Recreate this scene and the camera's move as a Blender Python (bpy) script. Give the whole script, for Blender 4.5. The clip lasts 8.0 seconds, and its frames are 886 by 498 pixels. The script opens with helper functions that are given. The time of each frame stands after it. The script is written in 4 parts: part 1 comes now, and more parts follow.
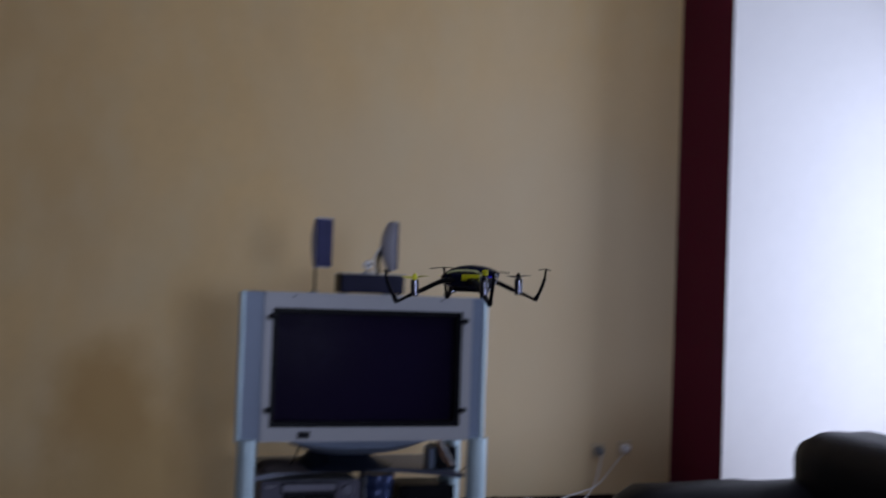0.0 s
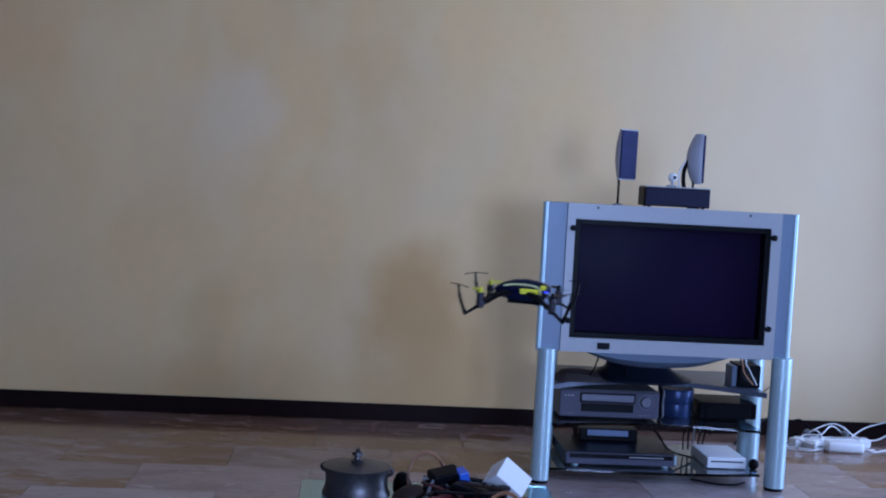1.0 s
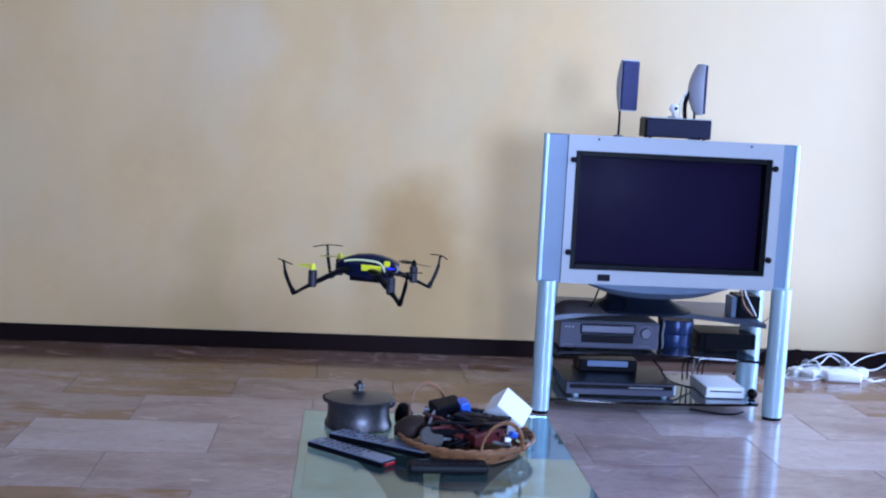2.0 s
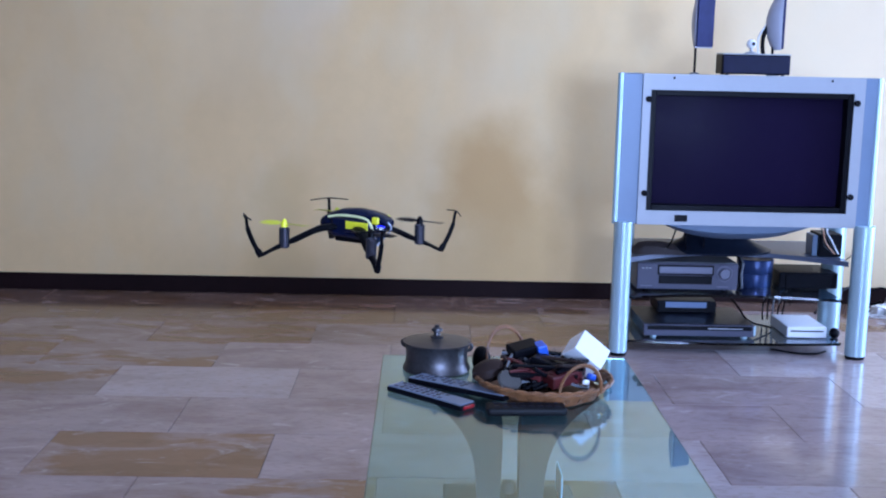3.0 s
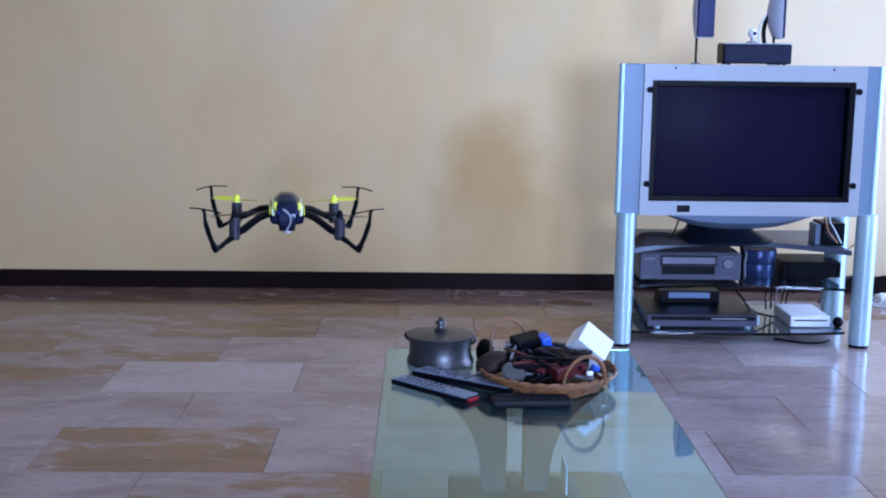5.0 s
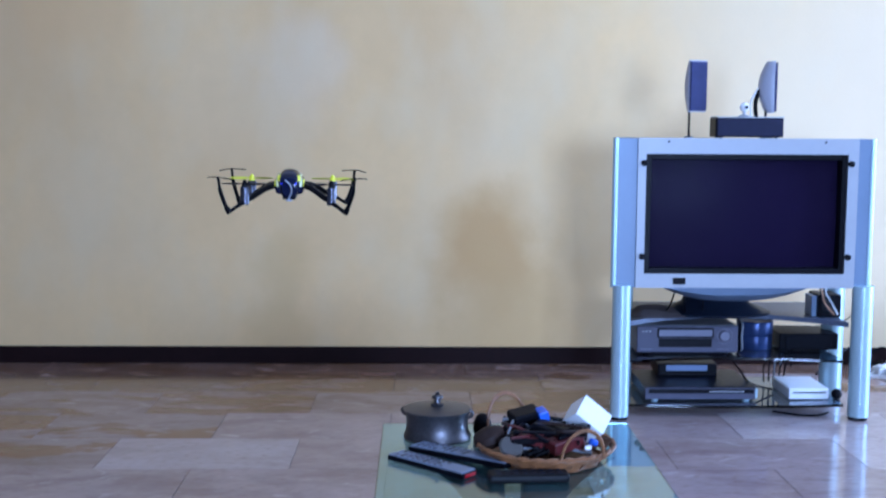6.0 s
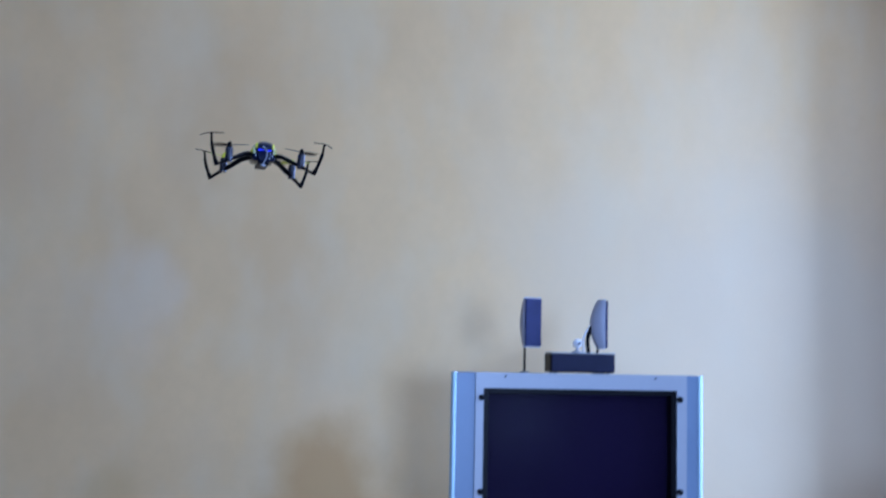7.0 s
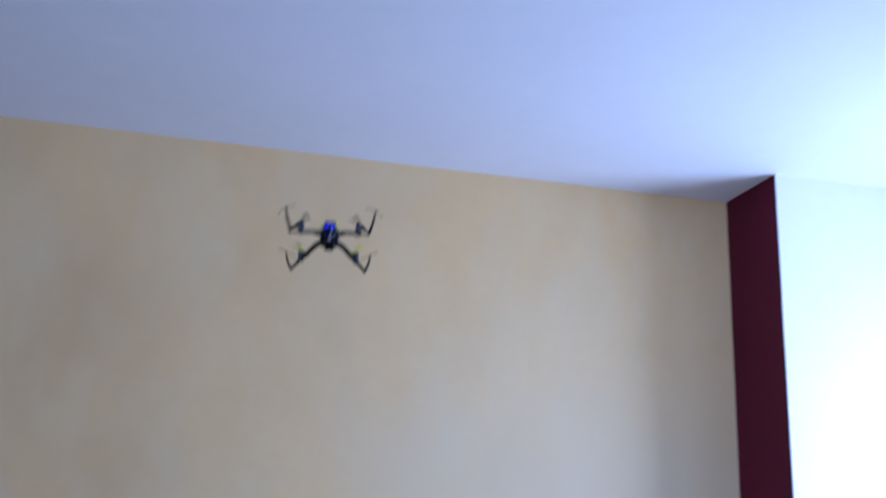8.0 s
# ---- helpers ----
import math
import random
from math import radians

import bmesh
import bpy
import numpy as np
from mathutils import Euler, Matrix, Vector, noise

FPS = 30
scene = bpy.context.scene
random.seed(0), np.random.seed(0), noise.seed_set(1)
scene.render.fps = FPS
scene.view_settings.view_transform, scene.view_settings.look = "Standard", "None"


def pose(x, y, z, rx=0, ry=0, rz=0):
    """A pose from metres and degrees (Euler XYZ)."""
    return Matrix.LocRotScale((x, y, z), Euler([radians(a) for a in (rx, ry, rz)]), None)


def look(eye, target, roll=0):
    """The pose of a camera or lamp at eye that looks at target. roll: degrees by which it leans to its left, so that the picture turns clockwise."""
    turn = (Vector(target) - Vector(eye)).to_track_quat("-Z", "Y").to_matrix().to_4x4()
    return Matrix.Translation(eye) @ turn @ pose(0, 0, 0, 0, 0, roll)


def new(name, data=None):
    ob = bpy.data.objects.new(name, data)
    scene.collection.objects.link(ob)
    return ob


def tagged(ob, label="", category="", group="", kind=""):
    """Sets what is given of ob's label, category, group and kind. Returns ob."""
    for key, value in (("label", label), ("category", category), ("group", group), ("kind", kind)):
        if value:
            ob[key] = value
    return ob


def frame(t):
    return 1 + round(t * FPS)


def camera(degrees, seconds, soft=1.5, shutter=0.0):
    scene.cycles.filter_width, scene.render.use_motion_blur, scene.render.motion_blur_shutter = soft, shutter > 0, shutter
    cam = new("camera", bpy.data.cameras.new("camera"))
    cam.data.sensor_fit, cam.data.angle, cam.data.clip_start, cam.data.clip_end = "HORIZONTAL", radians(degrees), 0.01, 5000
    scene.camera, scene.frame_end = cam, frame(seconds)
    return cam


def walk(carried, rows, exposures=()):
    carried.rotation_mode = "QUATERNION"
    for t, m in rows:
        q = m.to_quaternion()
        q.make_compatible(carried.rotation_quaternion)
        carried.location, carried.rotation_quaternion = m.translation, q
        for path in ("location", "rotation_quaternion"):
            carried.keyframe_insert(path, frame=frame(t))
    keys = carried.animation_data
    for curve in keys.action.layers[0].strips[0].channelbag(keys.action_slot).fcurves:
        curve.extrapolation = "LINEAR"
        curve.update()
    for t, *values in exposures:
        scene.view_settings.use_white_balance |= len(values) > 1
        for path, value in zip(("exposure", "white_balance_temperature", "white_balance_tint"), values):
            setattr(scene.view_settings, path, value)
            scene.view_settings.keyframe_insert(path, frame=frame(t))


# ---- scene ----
cam = camera(40.94, 8.0, soft=2.0, shutter=0.4)
EYE = (0.0, 0.0, 1.069)
TURNS = [
    (0.0, 91.63, -2.04, -18.96), (0.2, 89.41, -3.06, -15.36), (0.3, 88.77, -3.40, -14.30), (0.5, 88.20, -4.33, -11.42),
    (0.6, 87.74, -4.06, -9.44), (0.8, 86.67, -3.20, -5.70), (1.0, 86.72, -3.09, -4.39), (1.2, 86.26, -3.63, -5.04),
    (2.3, 82.85, -2.00, -3.59), (2.5, 82.67, -1.89, -2.34), (2.7, 82.27, -1.71, -1.88), (3.0, 80.65, -1.26, -0.95),
    (3.5, 80.58, -0.95, -0.84), (4.0, 80.49, -1.48, -1.41), (5.3, 80.11, -0.56, -0.83), (5.5, 79.72, -1.13, -0.72),
    (5.7, 80.80, -0.65, -0.27), (6.0, 83.87, -0.36, -1.15), (6.2, 85.04, -0.51, -1.78), (6.5, 90.55, -0.50, -2.90),
    (6.7, 93.08, -0.82, -4.54), (7.0, 95.18, -1.11, -8.88), (7.2, 97.29, -1.19, -9.38), (7.5, 99.75, -1.57, -11.13),
    (7.7, 102.18, -1.64, -14.07), (7.9, 104.91, -1.07, -15.33), (8.0, 105.89, -1.22, -16.31),
]
PATH = [(t, pose(*EYE, rx, ry, rz)) for t, rx, ry, rz in TURNS]
EXPOSURES = [
    (0.0, -1.98, 8000, 14), (0.2, -1.78, 7400, 14), (0.5, -1.46, 6250, 14), (1.0, -0.90, 5700, 13), (2.3, 0.15, 5800, 12),
    (2.5, 0.18, 5800, 12), (2.7, 0.03, 5750, 12), (3.0, 0.05, 5750, 12), (4.2, 0.02, 5750, 12), (5.5, -0.04, 5750, 12),
    (5.7, -0.10, 5750, 12), (6.0, 0.08, 5500, 8), (6.5, -0.03, 5350, 8), (6.7, -0.20, 5450, 8), (7.0, -0.50, 5250, 9), (7.2, -0.52, 5200, 9),
    (7.5, -0.55, 5200, 9), (8.0, -0.84, 5600, 13),
]
walk(cam, PATH, EXPOSURES)

# ---- light ----
world = bpy.data.worlds.new("sky")
scene.world = world
world.use_nodes = True
sky = world.node_tree.nodes.new("ShaderNodeTexSky")
sky.sky_type, sky.sun_disc = "NISHITA", False
sky.sun_elevation, sky.sun_rotation = radians(48), radians(200)
world.node_tree.links.new(sky.outputs[0], world.node_tree.nodes["Background"].inputs[0])
world.node_tree.nodes["Background"].inputs[1].default_value = 0.12


def window_light(name, m, width, height, watts, colour):
    """Daylight that enters through one opening."""
    lamp = bpy.data.lights.new(name, "AREA")
    lamp.shape, lamp.size, lamp.size_y, lamp.energy, lamp.color = "RECTANGLE", width, height, watts, colour
    new(name, lamp).matrix_world = m
    return lamp


DAY = (0.47, 0.62, 1.0)
window_light("daylight_back", look((1.25, -2.56, 1.15), (1.25, 0, 1.15)), 1.20, 1.00, 360, DAY)
window_light("daylight_side", look((4.36, 3.75, 1.2), (0, 3.75, 1.2)), 1.2, 2.1, 245, DAY)
window_light("daylight_front", look((4.36, 1.1, 1.2), (0, 1.1, 1.2)), 2.0, 2.1, 15, DAY)


# ---- materials ----
def material(name, base, rough=0.5, metal=0.0, var=0.12, scale=8.0, bump=0.0, bump_scale=60.0):
    """A surface with variation at two scales and a fine relief."""
    m = bpy.data.materials.new(name)
    m.use_nodes = True
    n, l = m.node_tree.nodes, m.node_tree.links
    b = n["Principled BSDF"]
    b.inputs["Metallic"].default_value = metal
    tc = n.new("ShaderNodeTexCoord")
    big, fine = n.new("ShaderNodeTexNoise"), n.new("ShaderNodeTexNoise")
    for node, k in ((big, scale), (fine, scale * 9)):
        node.inputs["Scale"].default_value, node.inputs["Detail"].default_value = k, 4
        l.new(tc.outputs["Object"], node.inputs["Vector"])
    mix = n.new("ShaderNodeMix")
    mix.data_type = "FLOAT"
    mix.inputs[0].default_value = 0.4
    l.new(big.outputs["Fac"], mix.inputs[2]), l.new(fine.outputs["Fac"], mix.inputs[3])
    ramp = n.new("ShaderNodeValToRGB")
    ramp.color_ramp.elements[0].position, ramp.color_ramp.elements[1].position = 0.3, 0.7
    lo, hi = tuple(c * (1 - var) for c in base), tuple(min(1, c * (1 + var)) for c in base)
    ramp.color_ramp.elements[0].color, ramp.color_ramp.elements[1].color = (*lo, 1), (*hi, 1)
    l.new(mix.outputs[0], ramp.inputs[0])
    l.new(ramp.outputs[0], b.inputs["Base Color"])
    rr = n.new("ShaderNodeMapRange")
    rr.inputs[3].default_value, rr.inputs[4].default_value = max(0.02, rough - 0.07), min(1, rough + 0.07)
    l.new(fine.outputs["Fac"], rr.inputs[0]), l.new(rr.outputs[0], b.inputs["Roughness"])
    if bump:
        relief, bn = n.new("ShaderNodeTexNoise"), n.new("ShaderNodeBump")
        relief.inputs["Scale"].default_value, relief.inputs["Detail"].default_value = bump_scale, 5
        l.new(tc.outputs["Object"], relief.inputs["Vector"])
        bn.inputs["Strength"].default_value, bn.inputs["Distance"].default_value = bump, 0.004
        l.new(relief.outputs["Fac"], bn.inputs["Height"]), l.new(bn.outputs[0], b.inputs["Normal"])
    return m


YW_PAINT = 5.2


def sponge_wall():
    """Cream lime paint, sponged on in soft ochre and pale clouds, with side daylight painted in at the right."""
    m = material("sponged_paint", (0.72, 0.485, 0.226), 0.85, var=0.05, scale=2.0, bump=0.12, bump_scale=70)
    n, l = m.node_tree.nodes, m.node_tree.links
    b = n["Principled BSDF"]
    old = b.inputs["Base Color"].links[0].from_socket
    geo, mp = n.new("ShaderNodeNewGeometry"), n.new("ShaderNodeMapping")
    mp.inputs["Scale"].default_value = (1.0, 1.0, 0.55)
    l.new(geo.outputs["Position"], mp.inputs[0])
    prev = old
    for k, seed, lo, hi, tint, amount in ((1.25, 3.7, 0.50, 0.68, (0.56, 0.36, 0.16), 0.5), (1.6, 11.3, 0.52, 0.70, (0.67, 0.52, 0.31), 0.4),
                                          (4.5, 21.9, 0.45, 0.7, (0.68, 0.52, 0.29), 0.5)):
        tex, ramp, mix = n.new("ShaderNodeTexNoise"), n.new("ShaderNodeMapRange"), n.new("ShaderNodeMix")
        tex.noise_dimensions = "4D"
        tex.inputs["W"].default_value, tex.inputs["Scale"].default_value, tex.inputs["Detail"].default_value = seed, k, 3
        l.new(mp.outputs[0], tex.inputs["Vector"])
        ramp.inputs[1].default_value, ramp.inputs[2].default_value, ramp.inputs[4].default_value = lo, hi, amount
        l.new(tex.outputs["Fac"], ramp.inputs[0])
        mix.data_type = "RGBA"
        l.new(ramp.outputs[0], mix.inputs[0]), l.new(prev, mix.inputs[6])
        mix.inputs[7].default_value = (*tint, 1)
        prev = mix.outputs[2]
    # single worn clouds of paint and one of painted daylight: place, reach, tint, strength
    warp, off = n.new("ShaderNodeTexNoise"), n.new("ShaderNodeVectorMath")
    warp.inputs["Scale"].default_value, warp.inputs["Detail"].default_value = 3.0, 4
    l.new(geo.outputs["Position"], warp.inputs["Vector"])
    off.operation, off.inputs[1].default_value = "MULTIPLY_ADD", (0.45, 0.0, 0.45)
    l.new(warp.outputs["Color"], off.inputs[0]), l.new(geo.outputs["Position"], off.inputs[2])
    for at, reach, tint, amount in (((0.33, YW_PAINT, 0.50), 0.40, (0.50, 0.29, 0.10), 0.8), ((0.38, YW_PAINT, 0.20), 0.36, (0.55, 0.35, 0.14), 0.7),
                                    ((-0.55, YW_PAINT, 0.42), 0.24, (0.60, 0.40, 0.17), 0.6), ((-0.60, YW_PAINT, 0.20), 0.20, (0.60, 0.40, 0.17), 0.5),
                                    ((-0.50, YW_PAINT, 1.30), 0.30, (0.68, 0.61, 0.50), 0.18), ((-0.85, YW_PAINT, 1.15), 0.45, (0.67, 0.55, 0.36), 0.15),
                                    ((0.30, YW_PAINT, 1.20), 0.5, (0.68, 0.57, 0.38), 0.12), ((-1.75, YW_PAINT, 1.75), 0.75, (0.60, 0.37, 0.16), 0.5),
                                    # the widest pale cloud, at the right, is cool side daylight put into the colour
                                    ((-1.1, YW_PAINT, 2.0), 0.5, (0.60, 0.40, 0.20), 0.4), ((2.3, YW_PAINT, 1.0), 1.7, (0.67, 0.55, 0.37), 0.65)):
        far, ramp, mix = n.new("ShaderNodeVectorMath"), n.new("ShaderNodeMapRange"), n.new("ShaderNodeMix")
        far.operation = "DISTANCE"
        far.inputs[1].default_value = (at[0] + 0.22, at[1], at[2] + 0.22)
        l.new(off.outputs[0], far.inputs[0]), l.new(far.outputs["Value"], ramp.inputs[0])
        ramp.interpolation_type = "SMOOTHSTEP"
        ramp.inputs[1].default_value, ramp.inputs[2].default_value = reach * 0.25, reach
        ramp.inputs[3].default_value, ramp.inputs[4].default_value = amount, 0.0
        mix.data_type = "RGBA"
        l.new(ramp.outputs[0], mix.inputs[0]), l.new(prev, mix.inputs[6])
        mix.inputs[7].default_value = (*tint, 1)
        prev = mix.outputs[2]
    l.new(prev, b.inputs["Base Color"])
    return m


def marble(name, dark, pale, stain, share, edge):
    """Polished stone of one cut: banded ground with torn ochre patches over a share of it."""
    m = bpy.data.materials.new(name)
    m.use_nodes = True
    n, l = m.node_tree.nodes, m.node_tree.links
    b = n["Principled BSDF"]
    info, geo, mp, add, mul = (n.new("ShaderNode" + k) for k in ("ObjectInfo", "NewGeometry", "Mapping", "VectorMath", "VectorMath"))
    comb = n.new("ShaderNodeCombineXYZ")
    for i in range(3):
        l.new(info.outputs["Random"], comb.inputs[i])
    mul.operation, mul.inputs[1].default_value = "MULTIPLY", (37, 53, 71)
    l.new(comb.outputs[0], mul.inputs[0]), l.new(mul.outputs[0], add.inputs[0]), l.new(geo.outputs["Position"], add.inputs[1])
    mp.inputs["Scale"].default_value, mp.inputs["Rotation"].default_value = (1.0, 2.2, 1.0), (0, 0, 0.05)
    l.new(add.outputs[0], mp.inputs[0])
    band, vein, tone, grain = (n.new("ShaderNodeTexNoise") for _ in range(4))
    for tex, k, det, dis in ((band, 2.6, 7, 0.5), (vein, 6.0, 9, 1.6), (tone, 2.3, 7, 0.35), (grain, 30.0, 6, 0.4)):
        tex.inputs["Scale"].default_value, tex.inputs["Detail"].default_value, tex.inputs["Distortion"].default_value = k, det, dis
        tex.inputs["Roughness"].default_value = 0.58
        l.new(mp.outputs[0], tex.inputs["Vector"])

    def over(prev, tex, lo, hi, amount, tint):
        span, mix = n.new("ShaderNodeMapRange"), n.new("ShaderNodeMix")
        span.inputs[1].default_value, span.inputs[2].default_value, span.inputs[4].default_value = lo, hi, amount
        l.new(tex.outputs["Fac"], span.inputs[0])
        mix.data_type = "RGBA"
        l.new(span.outputs[0], mix.inputs[0]), l.new(prev, mix.inputs[6])
        mix.inputs[7].default_value = (*tint, 1)
        return mix.outputs[2]

    ground = n.new("ShaderNodeValToRGB")
    ground.color_ramp.elements[0].color, ground.color_ramp.elements[1].color = (*dark, 1), (*pale, 1)
    ground.color_ramp.elements[0].position, ground.color_ramp.elements[1].position = 0.36, 0.64
    l.new(band.outputs["Fac"], ground.inputs[0])
    cut = 0.72 - 0.46 * share
    col = over(ground.outputs[0], tone, cut, cut + edge, 0.85, stain)
    col = over(col, band, 0.52, 0.60, 0.45 * min(1.0, share * 2), tuple(c * 0.62 for c in stain))
    col = over(col, grain, 0.50, 0.72, 0.35, tuple(c * 0.7 for c in stain))
    col = over(col, vein, 0.60, 0.70, 0.45, (0.47, 0.41, 0.40))
    l.new(col, b.inputs["Base Color"])
    rr = n.new("ShaderNodeMapRange")
    rr.inputs[3].default_value, rr.inputs[4].default_value = 0.06, 0.20
    l.new(vein.outputs["Fac"], rr.inputs[0]), l.new(rr.outputs[0], b.inputs["Roughness"])
    return m


def glass(name, tint, rough=0.02):
    m = bpy.data.materials.new(name)
    m.use_nodes = True
    b = m.node_tree.nodes["Principled BSDF"]
    b.inputs["Base Color"].default_value, b.inputs["Roughness"].default_value = (*tint, 1), rough
    b.inputs["Transmission Weight"].default_value, b.inputs["IOR"].default_value = 1.0, 1.5
    return m


def dull(m, level):
    m.node_tree.nodes["Principled BSDF"].inputs["Specular IOR Level"].default_value = level


def glow(name, colour, strength):
    m = material(name, colour, 0.3)
    b = m.node_tree.nodes["Principled BSDF"]
    b.inputs["Emission Color"].default_value, b.inputs["Emission Strength"].default_value = (*colour, 1), strength
    return m


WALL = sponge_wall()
WHITE_WALL = material("white_plaster", (0.80, 0.78, 0.75), 0.85, var=0.03, scale=1.5, bump=0.2, bump_scale=60)
# for the unseen west and south walls, made dark to hold back bounced light
TAUPE_FILL_CUT = material("fill_cutting_taupe", (0.11, 0.09, 0.08), 0.85, var=0.06, scale=2, bump=0.2, bump_scale=70)
CEILING = material("ceiling_paint", (0.80, 0.80, 0.80), 0.9, var=0.025, scale=1.2, bump=0.2, bump_scale=80)
MAROON = material("maroon_paint", (0.105, 0.005, 0.022), 0.7, var=0.14, scale=1.5, bump=0.2, bump_scale=70)
SKIRT = material("dark_wood_skirting", (0.011, 0.0045, 0.0045), 0.55, var=0.3, scale=3, bump=0.1)
GROUT = material("dark_grout", (0.16, 0.13, 0.11), 0.8, var=0.2, scale=12)
OCHRE = (0.20, 0.100, 0.046)
TILE_GREY = marble("grey_marble", (0.235, 0.165, 0.150), (0.37, 0.285, 0.27), OCHRE, 0.14, 0.10)
TILE_PALE = marble("pale_marble", (0.33, 0.255, 0.24), (0.43, 0.35, 0.335), OCHRE, 0.03, 0.10)
TILE_MIXED = marble("mixed_marble", (0.215, 0.150, 0.130), (0.34, 0.26, 0.245), OCHRE, 0.46, 0.06)
TILE_OCHRE = marble("ochre_marble", (0.25, 0.165, 0.135), (0.31, 0.22, 0.19), OCHRE, 0.56, 0.07)
# ochre-brown stone, darkened to carry the skirting's reflection in its colour
TILE_BROWN_REFLECT = marble("brown_marble_skirting_reflection", (0.17, 0.105, 0.08), (0.25, 0.165, 0.135), (0.15, 0.075, 0.035), 0.50, 0.12)
SILVER = material("silver_plastic", (0.315, 0.325, 0.345), 0.42, 0.1, var=0.04, scale=5, bump=0.03, bump_scale=300)
SILVER_BLUE = material("blue_grey_plastic", (0.145, 0.195, 0.275), 0.42, 0.1, var=0.05, scale=5, bump=0.03, bump_scale=300)
ALU = material("brushed_aluminium", (0.42, 0.56, 0.61), 0.36, 0.35, var=0.04, scale=6, bump=0.03, bump_scale=200)
BLACK = material("black_plastic", (0.003, 0.003, 0.005), 0.4, var=0.25, scale=10, bump=0.04, bump_scale=250)
SCREEN = material("dark_tube_glass", (0.019, 0.012, 0.042), 0.33, var=0.06, scale=2)
dull(SCREEN, 0.04)
GREY_SHELL = material("grey_shell", (0.16, 0.17, 0.19), 0.55, var=0.1, scale=6, bump=0.05)
CLOTH_BLUE = material("dark_blue_grille", (0.024, 0.027, 0.080), 0.75, var=0.2, scale=30, bump=0.2, bump_scale=900)
CHARCOAL = material("charcoal_grille", (0.012, 0.013, 0.036), 0.7, var=0.2, scale=30, bump=0.2, bump_scale=900)
SHELF_GREY = material("dark_grey_shelf", (0.075, 0.09, 0.13), 0.35, 0.1, var=0.08, scale=6)
SHELF_GLASS = glass("smoked_shelf_glass", (0.34, 0.48, 0.64), 0.03)
TABLE_GLASS = glass("green_float_glass", (0.46, 0.85, 0.94), 0.01)
CREAM_PLASTIC = material("cream_plastic", (0.58, 0.46, 0.30), 0.4, var=0.04, scale=10)
WHITE_PLASTIC = material("white_plastic", (0.78, 0.79, 0.80), 0.35, var=0.04, scale=10, bump=0.02)
LEATHER = material("black_leather", (0.006, 0.0055, 0.007), 0.45, var=0.3, scale=7, bump=0.3, bump_scale=220)
DRONE_BLACK = material("drone_black", (0.002, 0.002, 0.003), 0.35, var=0.2, scale=60)
DRONE_BLUE = material("drone_dark_blue", (0.002, 0.004, 0.018), 0.16, var=0.2, scale=60)
DRONE_YELLOW = material("drone_yellow", (0.66, 0.62, 0.02), 0.45, var=0.1, scale=60)
PALE_YELLOW = material("pale_yellow_trim", (0.62, 0.62, 0.30), 0.4, var=0.1, scale=60)
GREY_POD = material("pale_grey_plastic", (0.30, 0.31, 0.34), 0.5, var=0.1, scale=60)
DRONE_SILVER = material("motor_can", (0.09, 0.09, 0.11), 0.15, 0.8, var=0.1, scale=60)
DECK_GREY = material("deck_grey_plastic", (0.072, 0.070, 0.100), 0.45, 0.1, var=0.08, scale=8, bump=0.03)
DECK_DARK = material("deck_dark_metal", (0.007, 0.010, 0.019), 0.32, 0.0, var=0.12, scale=8, bump=0.03)
PALE_BLUE = material("pale_blue_panel", (0.20, 0.26, 0.40), 0.35, var=0.06, scale=10)
TIN_BLUE = material("dark_blue_tin", (0.030, 0.050, 0.13), 0.3, 0.5, var=0.2, scale=14, bump=0.03)
SPEAKER_GREY = material("lavender_grey_plastic", (0.37, 0.37, 0.42), 0.4, 0.1, var=0.05, scale=8, bump=0.03, bump_scale=300)
SPEAKER_DULL = material("dull_silver_plastic", (0.13, 0.13, 0.17), 0.4, 0.1, var=0.06, scale=10)
CABLE_ORANGE = material("orange_cable", (0.42, 0.17, 0.06), 0.45, var=0.1)
CLOTH_BROWN = material("brown_cloth", (0.10, 0.08, 0.08), 0.9, var=0.2, scale=20, bump=0.4, bump_scale=400)
STONE = material("pale_table_stone", (0.078, 0.076, 0.064), 0.6, var=0.12, scale=9, bump=0.15, bump_scale=90)
PEWTER = material("worn_pewter", (0.085, 0.080, 0.085), 0.42, 0.8, var=0.4, scale=16, bump=0.008, bump_scale=60)
REMOTE_GREY = material("remote_grey", (0.15, 0.18, 0.24), 0.42, 0.0, var=0.1, scale=30)
REMOTE_PALE = material("remote_pale_grey", (0.16, 0.19, 0.25), 0.42, 0.0, var=0.1, scale=30)
RED_PLASTIC = material("red_window", (0.26, 0.010, 0.016), 0.2, var=0.1, scale=30)
RED_DARK = material("dark_red_plastic", (0.075, 0.009, 0.010), 0.45, var=0.25, scale=30)
BROWN_DARK = material("dark_brown_leather", (0.028, 0.017, 0.014), 0.5, var=0.3, scale=30, bump=0.2)
GREY_MATT = material("grey_matt_plastic", (0.07, 0.065, 0.06), 0.6, var=0.12, scale=20)
BLUE_PLASTIC = material("blue_plastic", (0.03, 0.10, 0.50), 0.35, var=0.1, scale=30)
BLACK_GLOSS = material("black_gloss_plastic", (0.005, 0.005, 0.006), 0.5, var=0.2, scale=20)
WICKER = material("brown_wicker", (0.19, 0.080, 0.030), 0.42, var=0.45, scale=45, bump=0.25, bump_scale=260)
CLEAR_GLASS = glass("window_glass", (0.98, 0.99, 0.99), 0.0)
